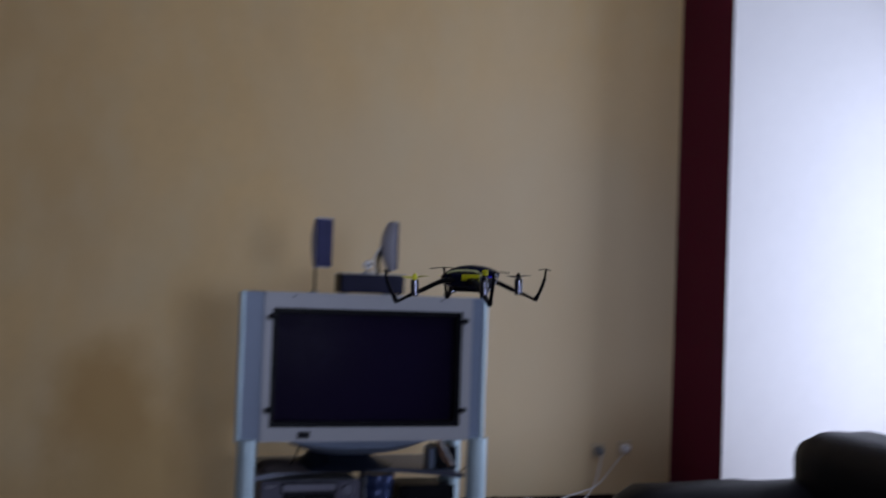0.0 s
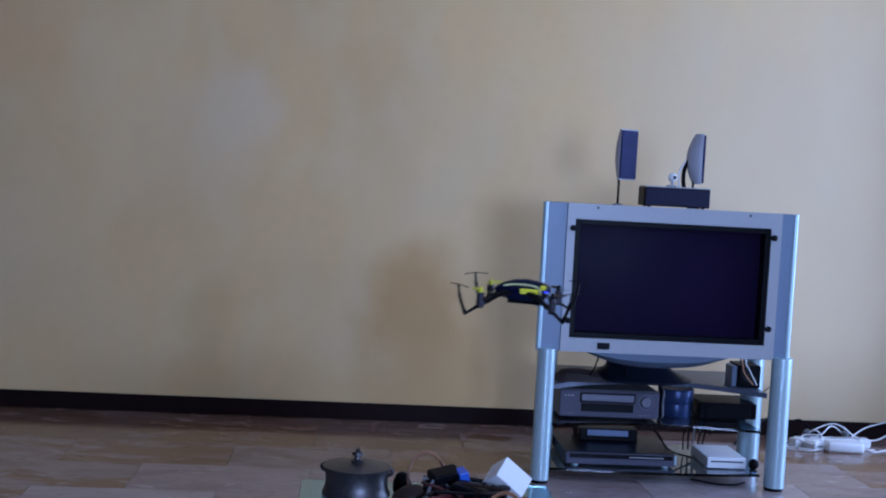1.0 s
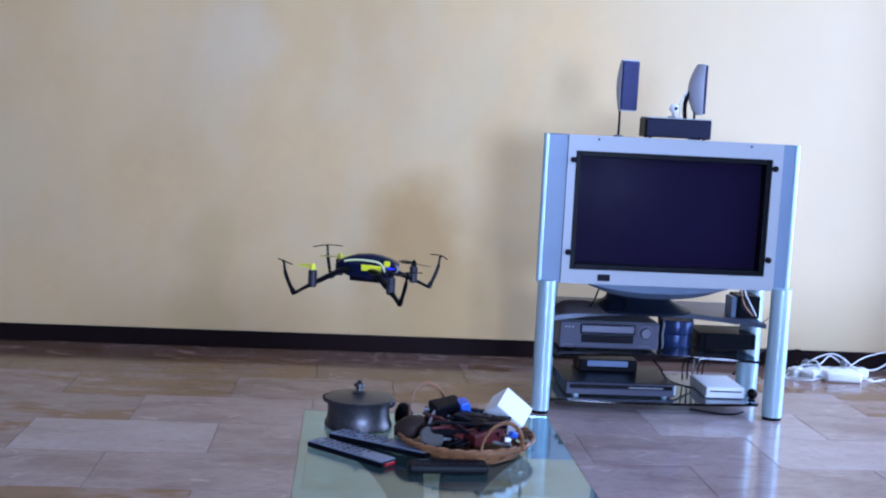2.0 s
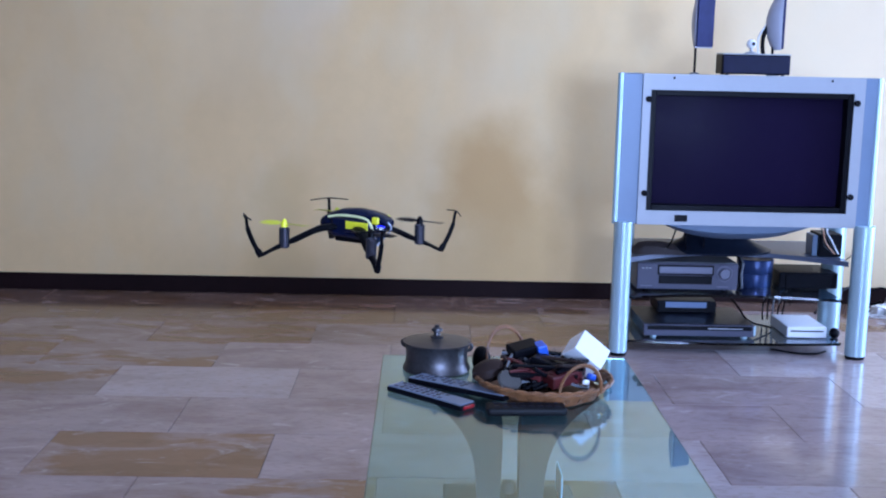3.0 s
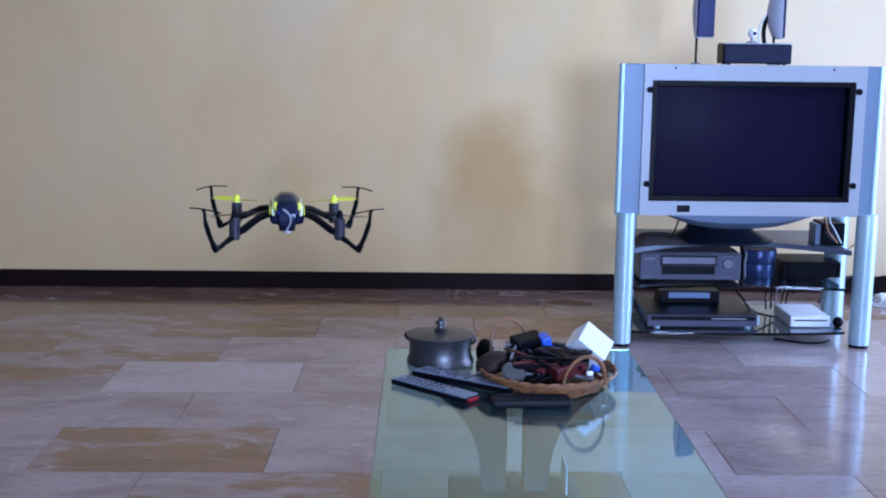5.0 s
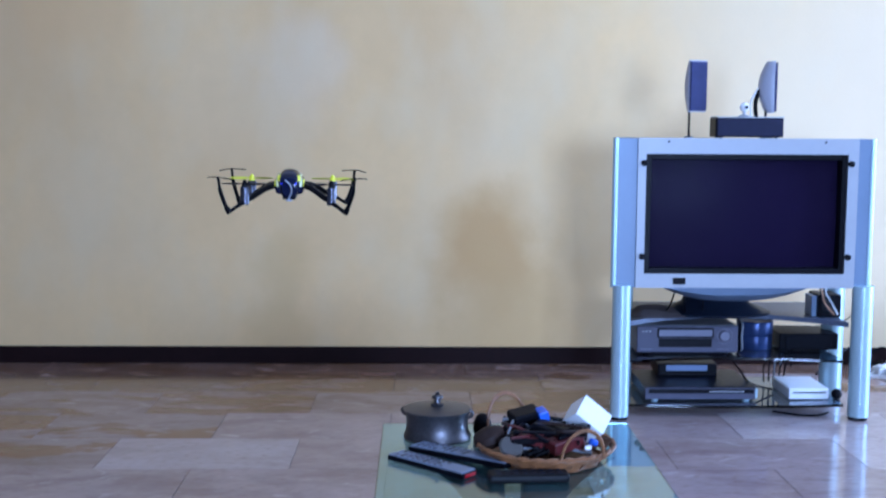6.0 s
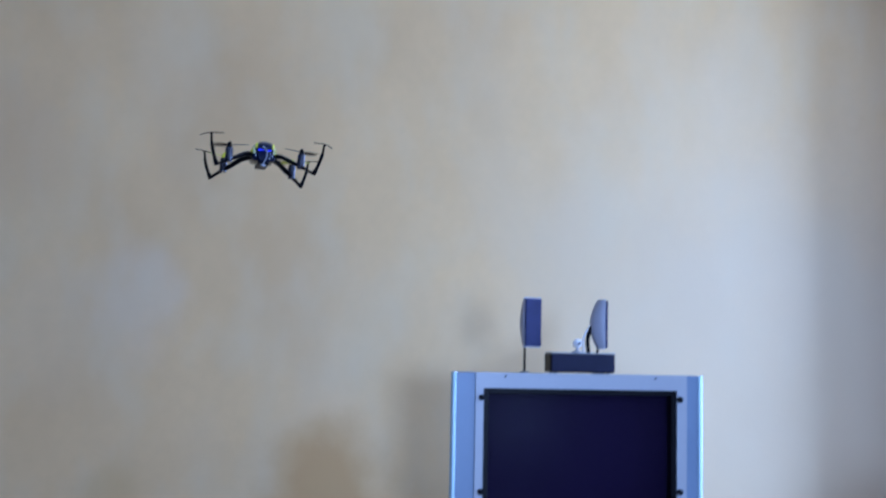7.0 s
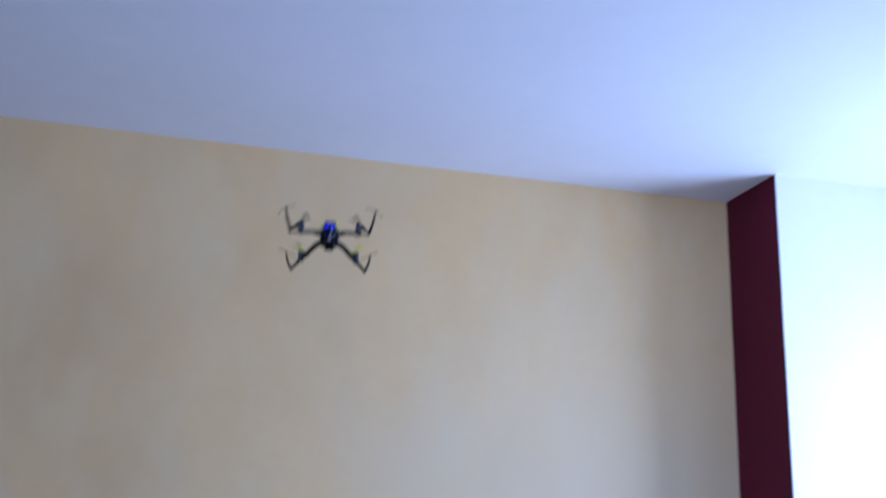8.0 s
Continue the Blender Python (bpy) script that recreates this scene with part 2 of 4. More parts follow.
for m, level in ((SKIRT, 0.08), (LEATHER, 0.12), (DRONE_BLACK, 0.06), (DRONE_BLUE, 0.22), (BLACK, 0.08), (BLACK_GLOSS, 0.12), (DECK_GREY, 0.3), (DECK_DARK, 0.14), (BROWN_DARK, 0.12), (GREY_MATT, 0.2), (PEWTER, 0.5), (MAROON, 0.2), (CHARCOAL, 0.25), (CLOTH_BLUE, 0.25)):
    dull(m, level)
LED_BLUE = glow("blue_light", (0.02, 0.02, 1.0), 2.2)


# ---- building helpers ----
def thing(name, label, category, at=(0, 0, 0), turn=0.0, group="", kind=""):
    ob = new(name)
    ob.empty_display_size = 0.05
    ob.matrix_world = pose(*at, 0, 0, turn)
    return tagged(ob, label, category, group, kind)


def part(name, bm, mat, parent=None, label="", smooth=False):
    me = bpy.data.meshes.new(name)
    bmesh.ops.recalc_face_normals(bm, faces=bm.faces)
    for f in bm.faces:
        f.smooth = smooth
    bm.to_mesh(me)
    bm.free()
    for m in (mat if isinstance(mat, (list, tuple)) else [mat]):
        me.materials.append(m)
    if smooth:
        me.set_sharp_from_angle(angle=radians(40))
    ob = new(name, me)
    ob.parent = parent
    if label:
        ob["label"] = label
    return ob


def B():
    return bmesh.new()


def box(bm, x0, x1, y0, y1, z0, z1, bevel=0.0, seg=2, m=None):
    g = bmesh.ops.create_cube(bm, size=1)
    bmesh.ops.scale(bm, vec=(x1 - x0, y1 - y0, z1 - z0), verts=g["verts"])
    bmesh.ops.translate(bm, vec=((x0 + x1) / 2, (y0 + y1) / 2, (z0 + z1) / 2), verts=g["verts"])
    verts = g["verts"]
    if bevel:
        edges = list({e for v in verts for e in v.link_edges})
        r = bmesh.ops.bevel(bm, geom=edges, offset=bevel, segments=seg, affect="EDGES", profile=0.5)
        verts = list({v for f in r["faces"] for v in f.verts} | {v for v in verts if v.is_valid})
    if m is not None:
        bmesh.ops.transform(bm, matrix=m, verts=verts)
    return bm


def tube(bm, pts, radii, seg=10, caps=True, closed=False, flat=1.0):
    """A round bar along points; radii one number or one for each point; flat squeezes its height."""
    pts = [Vector(p) for p in pts]
    if not isinstance(radii, (list, tuple)):
        radii = [radii] * len(pts)
    rings, up = [], None
    for i, p in enumerate(pts):
        a, b = pts[(i - 1) % len(pts)] if closed or i else p, pts[(i + 1) % len(pts)] if closed or i < len(pts) - 1 else p
        d = (b - a).normalized()
        if up is None:
            up = Vector((0, 0, 1)) if abs(d.z) < 0.9 else Vector((1, 0, 0))
        side = d.cross(up).normalized()
        up = side.cross(d).normalized()
        rings.append([bm.verts.new(p + (side * math.cos(t) + up * math.sin(t) * flat) * radii[i]) for t in (2 * math.pi * k / seg for k in range(seg))])
    for i in range(len(rings) - (0 if closed else 1)):
        r, q = rings[i], rings[(i + 1) % len(rings)]
        for k in range(seg):
            bm.faces.new((r[k], r[(k + 1) % seg], q[(k + 1) % seg], q[k]))
    if caps and not closed:
        bm.faces.new(rings[0]), bm.faces.new(rings[-1][::-1])
    return bm


def lathe(bm, profile, seg=32, at=(0, 0, 0), sx=1.0, sy=1.0, sz=1.0):
    """Turns (radius, height) pairs round the upright axis."""
    rings = []
    for r, z in profile:
        z *= sz
        if r < 1e-6:
            rings.append([bm.verts.new((at[0], at[1], at[2] + z))])
        else:
            rings.append([bm.verts.new((at[0] + sx * r * math.cos(2 * math.pi * k / seg), at[1] + sy * r * math.sin(2 * math.pi * k / seg), at[2] + z)) for k in range(seg)])
    for a, b in zip(rings, rings[1:]):
        for k in range(seg):
            j = (k + 1) % seg
            if len(a) == 1 and len(b) > 1:
                bm.faces.new((a[0], b[j], b[k]))
            elif len(b) == 1 and len(a) > 1:
                bm.faces.new((a[k], a[j], b[0]))
            elif len(a) > 1:
                bm.faces.new((a[k], a[j], b[j], b[k]))
    return bm


def slab(bm, outline, z0, z1):
    """A plate with the outline of (x, y) points."""
    lo, hi = [bm.verts.new((x, y, z0)) for x, y in outline], [bm.verts.new((x, y, z1)) for x, y in outline]
    bm.faces.new(lo[::-1]), bm.faces.new(hi)
    for k in range(len(outline)):
        j = (k + 1) % len(outline)
        bm.faces.new((lo[k], lo[j], hi[j], hi[k]))
    return bm


def spline(points, n):
    """Points of a smooth curve through the given ones."""
    p = [Vector(q) for q in points]
    p = [p[0] * 2 - p[1]] + p + [p[-1] * 2 - p[-2]]
    out = []
    for i in range(1, len(p) - 2):
        for k in range(n):
            t = k / n
            a, b, c, d = p[i - 1:i + 3]
            out.append(0.5 * ((2 * b) + (c - a) * t + (2 * a - 5 * b + 4 * c - d) * t * t + (3 * b - a - 3 * c + d) * t ** 3))
    return out + [p[-2]]


# ---- the room ----
X0, X1, Y0, YW, ZC = -3.3, 4.4, -2.6, 5.2, 3.01
XM, YM = 3.005, 4.734  # the step in the wall: its return and its front


def wall(name, bm, mat, label):
    return tagged(part(name, bm, mat), label, "wall", kind="structure")


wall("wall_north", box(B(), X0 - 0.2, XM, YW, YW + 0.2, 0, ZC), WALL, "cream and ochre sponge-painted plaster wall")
wall("wall_return", box(B(), XM, XM + 0.03, YM + 0.004, YW + 0.2, 0, ZC), MAROON, "dark maroon painted return of the wall step")
wall("wall_step", box(B(), XM + 0.03, X1 + 0.2, YM, YW + 0.2, 0, ZC), WHITE_WALL, "white plaster wall beside the maroon return")
wall("wall_corner", box(B(), XM + 0.0005, XM + 0.0305, YM, YM + 0.0045, 0, ZC), WHITE_WALL, "white plaster edge of the wall step")
# west and south walls are out of view; their dark colour lowers the fill light
wall("wall_west", box(B(), X0 - 0.2, X0, Y0 - 0.2, YW, 0, ZC), TAUPE_FILL_CUT, "unseen plain side wall, dark taupe to cut bounced light")
bm = B()
for a in ((X0, 0.55, 0, ZC), (1.95, X1 + 0.2, 0, ZC), (0.55, 1.95, 1.75, ZC), (0.55, 1.95, 0, 0.55)):
    box(bm, a[0], a[1], Y0 - 0.2, Y0, a[2], a[3])
wall("wall_south", bm, TAUPE_FILL_CUT, "unseen wall with a small window opening, dark taupe to cut bounced light")
bm = B()
for a in ((Y0, 0.0, 0, ZC), (2.2, 2.7, 0, ZC), (4.4, YM, 0, ZC), (0.0, 2.2, 2.3, ZC), (2.7, 4.4, 2.3, ZC)):
    box(bm, X1, X1 + 0.2, a[0], a[1], a[2], a[3])
wall("wall_east", bm, WHITE_WALL, "white wall with two tall window openings")
tagged(part("ceiling", box(B(), X0 - 0.2, X1 + 0.2, Y0 - 0.2, YW + 0.2, ZC, ZC + 0.2), CEILING), "plain white painted ceiling", "ceiling", kind="structure")
floor = tagged(part("floor", box(B(), X0 - 0.2, X1 + 0.2, Y0 - 0.2, YW + 0.2, -0.2, -0.003), GROUT), "polished stone tile floor, grey lilac with ochre bands", "floor", kind="structure")
tagged(part("baseboard", box(B(), X0, XM, YW - 0.014, YW, 0.0, 0.074, 0.003, 1), SKIRT), "dark brown wooden skirting board", "baseboard", kind="structure")


# ---- television and its stand ----
TX0, TX1, TY, TZ0, TZ1 = 0.691, 1.628, 4.2, 0.481, 1.016
SX0, SX1, SZ0, SZ1 = 0.8065, 1.528, 0.532, 0.960


def television():
    tv = thing("television", "silver wide tube television with a dark screen, switched off", "television", ((TX0 + TX1) / 2, TY, TZ0))
    ox, oz = (TX0 + TX1) / 2, TZ0
    def L(x0, x1, y0, y1, z0, z1, bev=0.0, bm=None):
        return box(bm or B(), x0 - ox, x1 - ox, y0, y1, z0 - oz, z1 - oz, bev)
    px0, px1 = TX0 + 0.086, TX1 - 0.062
    for a in ((px0, SX0, TZ0, TZ1), (SX1, px1, TZ0, TZ1), (SX0, SX1, SZ1, TZ1), (SX0, SX1, TZ0, SZ0)):
        part("front_panel", L(a[0], a[1], 0, 0.06, a[2], a[3]), SILVER, tv)
    for a, b in ((TX0 + 0.016, px0), (px1, TX1 - 0.016)):
        part("side_panel", L(a, b, 0.004, 0.10, TZ0, TZ1, 0.003), SILVER_BLUE, tv, "blue-grey side strip")
    for x in (TX0 + 0.009, TX1 - 0.009):
        part("edge_strip", tube(B(), [(x - ox, 0.012, 0), (x - ox, 0.012, TZ1 - oz)], 0.011, 12), ALU, tv, "bright metal edge strip", True)
    t = 0.020
    bm = B()
    L(SX0, SX0 + t, 0.006, 0.06, SZ0, SZ1, 0.002, bm), L(SX1 - t, SX1, 0.006, 0.06, SZ0, SZ1, 0.002, bm)
    L(SX0 + t, SX1 - t, 0.006, 0.06, SZ1 - t, SZ1, 0.002, bm), L(SX0 + t, SX1 - t, 0.006, 0.06, SZ0, SZ0 + t, 0.002, bm)
    part("bezel", bm, BLACK, tv, "black inner bezel")
    bm = B()
    n = 14
    g = [[bm.verts.new((SX0 + t + (SX1 - SX0 - 2 * t) * i / n - ox, 0.030 + 0.020 * ((2 * i / n - 1) ** 2 + 0.4 * (2 * j / n - 1) ** 2), SZ0 + t + (SZ1 - SZ0 - 2 * t) * j / n - oz)) for j in range(n + 1)] for i in range(n + 1)]
    for i in range(n):
        for j in range(n):
            bm.faces.new((g[i][j], g[i + 1][j], g[i + 1][j + 1], g[i][j + 1]))
    bmesh.ops.solidify(bm, geom=bm.faces[:], thickness=-0.008)
    part("screen", bm, SCREEN, tv, "dark curved glass screen", True)
    for x in (SX0 - 0.008, SX1 + 0.010):
        for z in (SZ1 - 0.033, SZ0 + 0.062):
            part("fixing_knob", tube(B(), [(x - ox, -0.012, z - oz), (x - ox, -0.010, z - oz), (x - ox, 0.004, z - oz)], [0.008, 0.011, 0.011], 14), BLACK, tv, "small black round knob", True)
    for x in (0.885, 1.445):
        part("screw", tube(B(), [(x - ox, -0.003, TZ1 - 0.013 - oz), (x - ox, 0.004, TZ1 - 0.013 - oz)], 0.004, 10), BLACK, tv)
    part("sensor_window", L(0.9115, 0.9575, -0.003, 0.004, 0.4935, 0.5175, 0.002), BLACK, tv, "black infrared sensor window")
    bm = B()
    rings = []
    for y, hw, z0, z1 in ((0.06, 0.44, 0.01, 0.525), (0.14, 0.43, 0.0, 0.52), (0.26, 0.33, -0.03, 0.44), (0.42, 0.22, -0.05, 0.33), (0.50, 0.18, -0.05, 0.28)):
        rings.append([bm.verts.new((hw * math.copysign(abs(math.cos(a)) ** 0.5, math.cos(a)), y, (z0 + z1) / 2 + (z1 - z0) / 2 * math.copysign(abs(math.sin(a)) ** 0.5, math.sin(a)))) for a in (2 * math.pi * k / 32 for k in range(32))])
    for r, q in zip(rings, rings[1:]):
        for k in range(32):
            bm.faces.new((r[k], r[(k + 1) % 32], q[(k + 1) % 32], q[k]))
    bm.faces.new(rings[0]), bm.faces.new(rings[-1][::-1])
    part("back_shell", bm, GREY_SHELL, tv, "grey tapered tube housing", True)
    bm = B()
    belly = []
    for y, hw, d in ((0.045, 0.31, 0.004), (0.05, 0.32, 0.046), (0.10, 0.31, 0.074), (0.22, 0.25, 0.088), (0.36, 0.18, 0.088)):
        belly.append([bm.verts.new((hw * c, y, 0.012 - d * (1 - abs(c) ** 2.6))) for c in (math.cos(math.pi * k / 24) for k in range(25))])
    for r, q in zip(belly, belly[1:]):
        for k in range(24):
            bm.faces.new((r[k], r[k + 1], q[k + 1], q[k]))
    bm.faces.new(belly[0]), bm.faces.new(belly[-1][::-1])
    part("belly", bm, SILVER_BLUE, tv, "rounded silver underside", True)
    part("swivel_base", lathe(B(), [(0, -0.129), (0.205, -0.129), (0.21, -0.120), (0.17, -0.104), (0.13, -0.085), (0.12, -0.065), (0, -0.065)], 36, (-0.03, 0.25, 0), sy=0.7), DECK_DARK, tv, "dark swivel base", True)
    return tv


television()


def tv_stand():
    st = thing("tv_stand", "open stand with round aluminium legs and three glass shelves", "tv stand", ((TX0 + TX1) / 2, TY, 0))
    ox = (TX0 + TX1) / 2
    for x, y, r in ((0.730, 0.004, 0.033), (1.602, 0.004, 0.037), (0.803, 0.37, 0.034), (1.625, 0.37, 0.043)):
        top = 0.490 if y < 0.1 else 0.481
        leg = part("leg", tube(B(), [(x - ox, y, 0.012), (x - ox, y, top)], r, 32), ALU, st, "", True)
        part("foot", tube(B(), [(x - ox, y, 0), (x - ox, y, 0.012)], r * 0.92, 24), BLACK, leg, "black plastic foot", True)
    def shelf(z, t, sag, y0, mat, label):
        n = 20
        outline = [(-0.405 + 0.81 * k / n, y0 + sag * (1 - (2 * k / n - 1) ** 2)) for k in range(n + 1)] + [(0.405, 0.25), (0.435, 0.30), (0.435, 0.52), (-0.335, 0.52)]
        part("shelf", slab(B(), outline, z - t, z), mat, st, label)
    shelf(0.352, 0.018, 0.20, 0.03, SHELF_GREY, "grey shelf with a concave front")
    shelf(0.205, 0.010, 0.06, 0.06, SHELF_GLASS, "smoked glass shelf")
    shelf(0.045, 0.010, -0.03, 0.05, SHELF_GLASS, "smoked glass shelf")
    return st


tv_stand()

# ---- on top of the television ----
def centre_speaker():
    sp = thing("centre_speaker", "long black loudspeaker with a charcoal grille, on the television", "loudspeaker", (1.187, 4.25, TZ1))
    part("body", box(B(), -0.123, 0.123, 0.008, 0.10, 0.004, 0.072, 0.004), BLACK, sp)
    part("grille", box(B(), -0.119, 0.119, 0, 0.010, 0.007, 0.069, 0.003), CHARCOAL, sp, "charcoal cloth grille")
    part("top_plate", box(B(), -0.121, 0.121, 0.002, 0.102, 0.072, 0.077, 0.002), SILVER, sp, "pale silver top plate")
    for x in (-0.1, 0.1):
        for y in (0.02, 0.085):
            part("foot", tube(B(), [(x, y, 0), (x, y, 0.005)], 0.007, 12), BLACK, sp)


def satellite(at, turn, base_z, label, bracket=False):
    """A small flat loudspeaker on a thin stalk."""
    sp = thing("satellite_speaker", label, "loudspeaker", at, turn, "satellite speakers")
    z0, z1 = base_z, base_z + 0.184
    bm = B()
    n = 16
    lo = []
    for k in range(n + 1):
        a = math.pi * k / n
        lo.append((-0.040 * math.cos(a), 0.004 + 0.052 * math.sin(a)))
    rings = []
    for k in range(9):
        u = k / 8
        s, d = 0.93 + 0.07 * math.sin(math.pi * u), 0.30 + 0.75 * math.sin(math.pi * (0.08 + 0.84 * u)) ** 0.8
        rings.append([bm.verts.new((x * s, y * d, z0 + (z1 - z0) * u)) for x, y in lo])
    for r, q in zip(rings, rings[1:]):
        for k in range(n):
            bm.faces.new((r[k], r[k + 1], q[k + 1], q[k]))
        bm.faces.new((r[n], r[0], q[0], q[n]))
    bm.faces.new(rings[0][::-1]), bm.faces.new(rings[-1])
    part("shell", bm, SPEAKER_GREY, sp, "lavender grey curved shell", True)
    part("grille", box(B(), -0.036, 0.036, -0.006, 0.004, z0 + 0.004, z1 - 0.004, 0.003), CLOTH_BLUE, sp, "dark blue cloth grille")
    part("stalk", tube(B(), [(-0.014, 0.030, 0.004), (-0.014, 0.030, z0 + 0.06)], 0.0045, 10), BLACK, sp, "thin dark stalk", True)
    part("base", lathe(B(), [(0, 0), (0.018, 0), (0.018, 0.003), (0.01, 0.006), (0, 0.006)], 24, (-0.014, 0.03, 0)), GREY_SHELL, sp, "", True)
    if bracket:
        for off, r, mat, nm in ((0.0, 0.0075, BLACK, "wall_bracket"), (0.016, 0.0035, WHITE_PLASTIC, "bracket_lead")):
            part(nm, tube(B(), spline([(-0.02, 0.040 + off, z0 - 0.075), (-0.02, 0.062 + off, z0 - 0.02), (-0.012, 0.066 + off, z0 + 0.04), (-0.006, 0.050 + off * 0.3, z0 + 0.09)], 6), r, 10), mat, sp, "", True)


def webcam():
    w = thing("webcam", "small white ball webcam with a dark lens, on the loudspeaker", "webcam", (1.168, 4.27, TZ1 + 0.077))
    part("ball", lathe(B(), [(0.0165 * math.sin(math.pi * k / 12), 0.034 - 0.0165 * math.cos(math.pi * k / 12)) for k in range(13)], 20), WHITE_PLASTIC, w, "", True)
    part("lens", tube(B(), [(0.004, -0.019, 0.034), (0.004, -0.010, 0.034)], [0.006, 0.0075], 14), BLACK, w, "dark lens", True)
    part("foot", lathe(B(), [(0, 0), (0.022, 0), (0.020, 0.004), (0.006, 0.008), (0.005, 0.02), (0, 0.02)], 20), SILVER, w, "", True)


centre_speaker()
satellite((1.003, 4.285, TZ1), 24, 0.093, "slim satellite loudspeaker with a dark blue grille on a stalk")
satellite((1.288, 4.315, TZ1), 80, 0.092, "slim silver satellite loudspeaker turned sideways on a stalk", True)
webcam()


# ---- on the stand ----
def video_recorder():
    v = thing("video_recorder", "grey video cassette recorder with a silver front flap", "video recorder", (1.0085, 4.364, 0.205))
    part("case", box(B(), -0.19, 0.19, 0.014, 0.30, 0.008, 0.110, 0.003), GREY_SHELL, v)
    part("front", box(B(), -0.19, 0.19, 0.0, 0.0138, 0.008, 0.108, 0.004), DECK_GREY, v, "grey plastic front")
    part("cassette_flap", box(B(), -0.108, 0.092, -0.006, -0.003, 0.070, 0.096, 0.002), SPEAKER_DULL, v, "dull silver cassette flap")
    part("flap_surround", box(B(), -0.114, 0.098, -0.003, 0.0, 0.064, 0.102, 0.001, 1), BLACK, v, "black slot round the flap")
    part("display", box(B(), -0.108, 0.092, -0.003, 0.0, 0.030, 0.0615, 0.002), BLACK, v, "black display window")
    part("jog_dial", lathe(B(), [(0, 0.012), (0.017, 0.012), (0.020, 0.008), (0.021, 0)], 28), SPEAKER_DULL, v, "round silver jog dial", True).matrix_basis = pose(0.138, 0, 0.072, 90)
    part("dial_ring", lathe(B(), [(0.025, 0), (0.027, 0.003), (0.029, 0.003), (0.030, 0)], 28), SPEAKER_DULL, v, "", True).matrix_basis = pose(0.138, 0, 0.072, 90)
    for x in (-0.155, -0.142, -0.168):
        part("button", box(B(), x - 0.004, x + 0.004, -0.003, 0.0, 0.086, 0.091, 0.001, 1), SILVER, v)
    for x in (-0.155, 0.135):
        part("socket_strip", box(B(), x - 0.022, x + 0.022, -0.002, 0.0, 0.019, 0.023, 0.001, 1), SPEAKER_DULL, v)
    for x in (-0.15, 0.15):
        for y in (0.03, 0.26):
            part("foot", tube(B(), [(x, y, 0), (x, y, 0.009)], 0.012, 14), BLACK, v)


def disc_player():
    v = thing("disc_player", "wide flat dark disc player on silver feet", "disc player", (1.048, 4.29, 0.045))
    part("case", box(B(), -0.208, 0.208, 0.012, 0.33, 0.008, 0.050, 0.003), DECK_DARK, v)
    part("front", box(B(), -0.208, 0.208, 0.0, 0.0118, 0.006, 0.049, 0.003), DECK_GREY, v, "grey front strip")
    part("display", box(B(), -0.195, 0.195, -0.0025, 0.0, 0.030, 0.046, 0.001, 1), BLACK, v, "black glossy display band")
    part("tray", box(B(), 0.03, 0.16, -0.004, -0.0025, 0.035, 0.039, 0.0005, 1), SILVER, v, "thin silver tray edge")
    part("end_cap", box(B(), 0.201, 0.209, -0.004, 0.0, 0.013, 0.048, 0.001, 1), ALU, v, "bright end cap")
    for x in (-0.17, 0.17):
        for y in (0.012, 0.28):
            part("foot", lathe(B(), [(0, 0), (0.012, 0), (0.013, 0.005), (0.010, 0.009), (0, 0.009)], 18, (x, y, 0)), ALU, v, "silver foot", True)


def set_top_box():
    v = thing("set_top_box", "small dark decoder with a pale panel, on the disc player", "decoder", (1.045, 4.50, 0.095))
    part("case", box(B(), -0.115, 0.115, 0.006, 0.15, 0, 0.046, 0.003), DECK_DARK, v)
    part("front", box(B(), -0.113, 0.113, 0.0, 0.0058, 0.001, 0.045, 0.002), BLACK, v)
    part("panel", box(B(), -0.085, 0.075, -0.002, 0.0, 0.020, 0.043, 0.001, 1), PALE_BLUE, v, "pale blue front panel")


def tin(z, r, h, label):
    v = thing("round_tin", label, "tin", (1.305, 4.52, z), 0, "stacked tins")
    part("body", lathe(B(), [(0, 0), (r - 0.002, 0), (r, 0.003), (r, h * 0.66), (0, h * 0.66)], 36), TIN_BLUE, v, "", True)
    part("lid", lathe(B(), [(0, h * 0.62), (r + 0.002, h * 0.62), (r + 0.002, h - 0.004), (r - 0.002, h), (r * 0.9, h - 0.002), (0, h - 0.002)], 36), TIN_BLUE, v, "dark blue metal lid", True)


def black_receiver():
    v = thing("receiver_box", "flat black receiver box on the glass shelf", "receiver", (1.492, 4.44, 0.205))
    part("case", box(B(), -0.11, 0.115, 0.006, 0.20, 0.005, 0.066, 0.004), BLACK, v)
    part("front", box(B(), -0.088, 0.088, 0, 0.0058, 0.007, 0.060, 0.002), BLACK, v)
    for x in (-0.07, 0.07):
        part("foot", box(B(), x - 0.01, x + 0.01, 0.02, 0.14, 0, 0.0055), BLACK, v)


def game_console():
    v = thing("game_console", "white flat game console with a disc slot, lying down", "game console", (1.457, 4.31, 0.045))
    part("case", box(B(), -0.075, 0.075, 0.004, 0.22, 0.003, 0.044, 0.004), WHITE_PLASTIC, v)
    part("front", box(B(), -0.074, 0.074, 0.0, 0.0038, 0.004, 0.043, 0.0015), WHITE_PLASTIC, v)
    part("disc_slot", box(B(), -0.062, 0.062, -0.0015, 0.0, 0.026, 0.031, 0.0005, 1), BLACK, v, "thin black disc slot")
    part("stand", box(B(), -0.078, 0.078, 0.02, 0.20, 0, 0.003), GREY_SHELL, v)


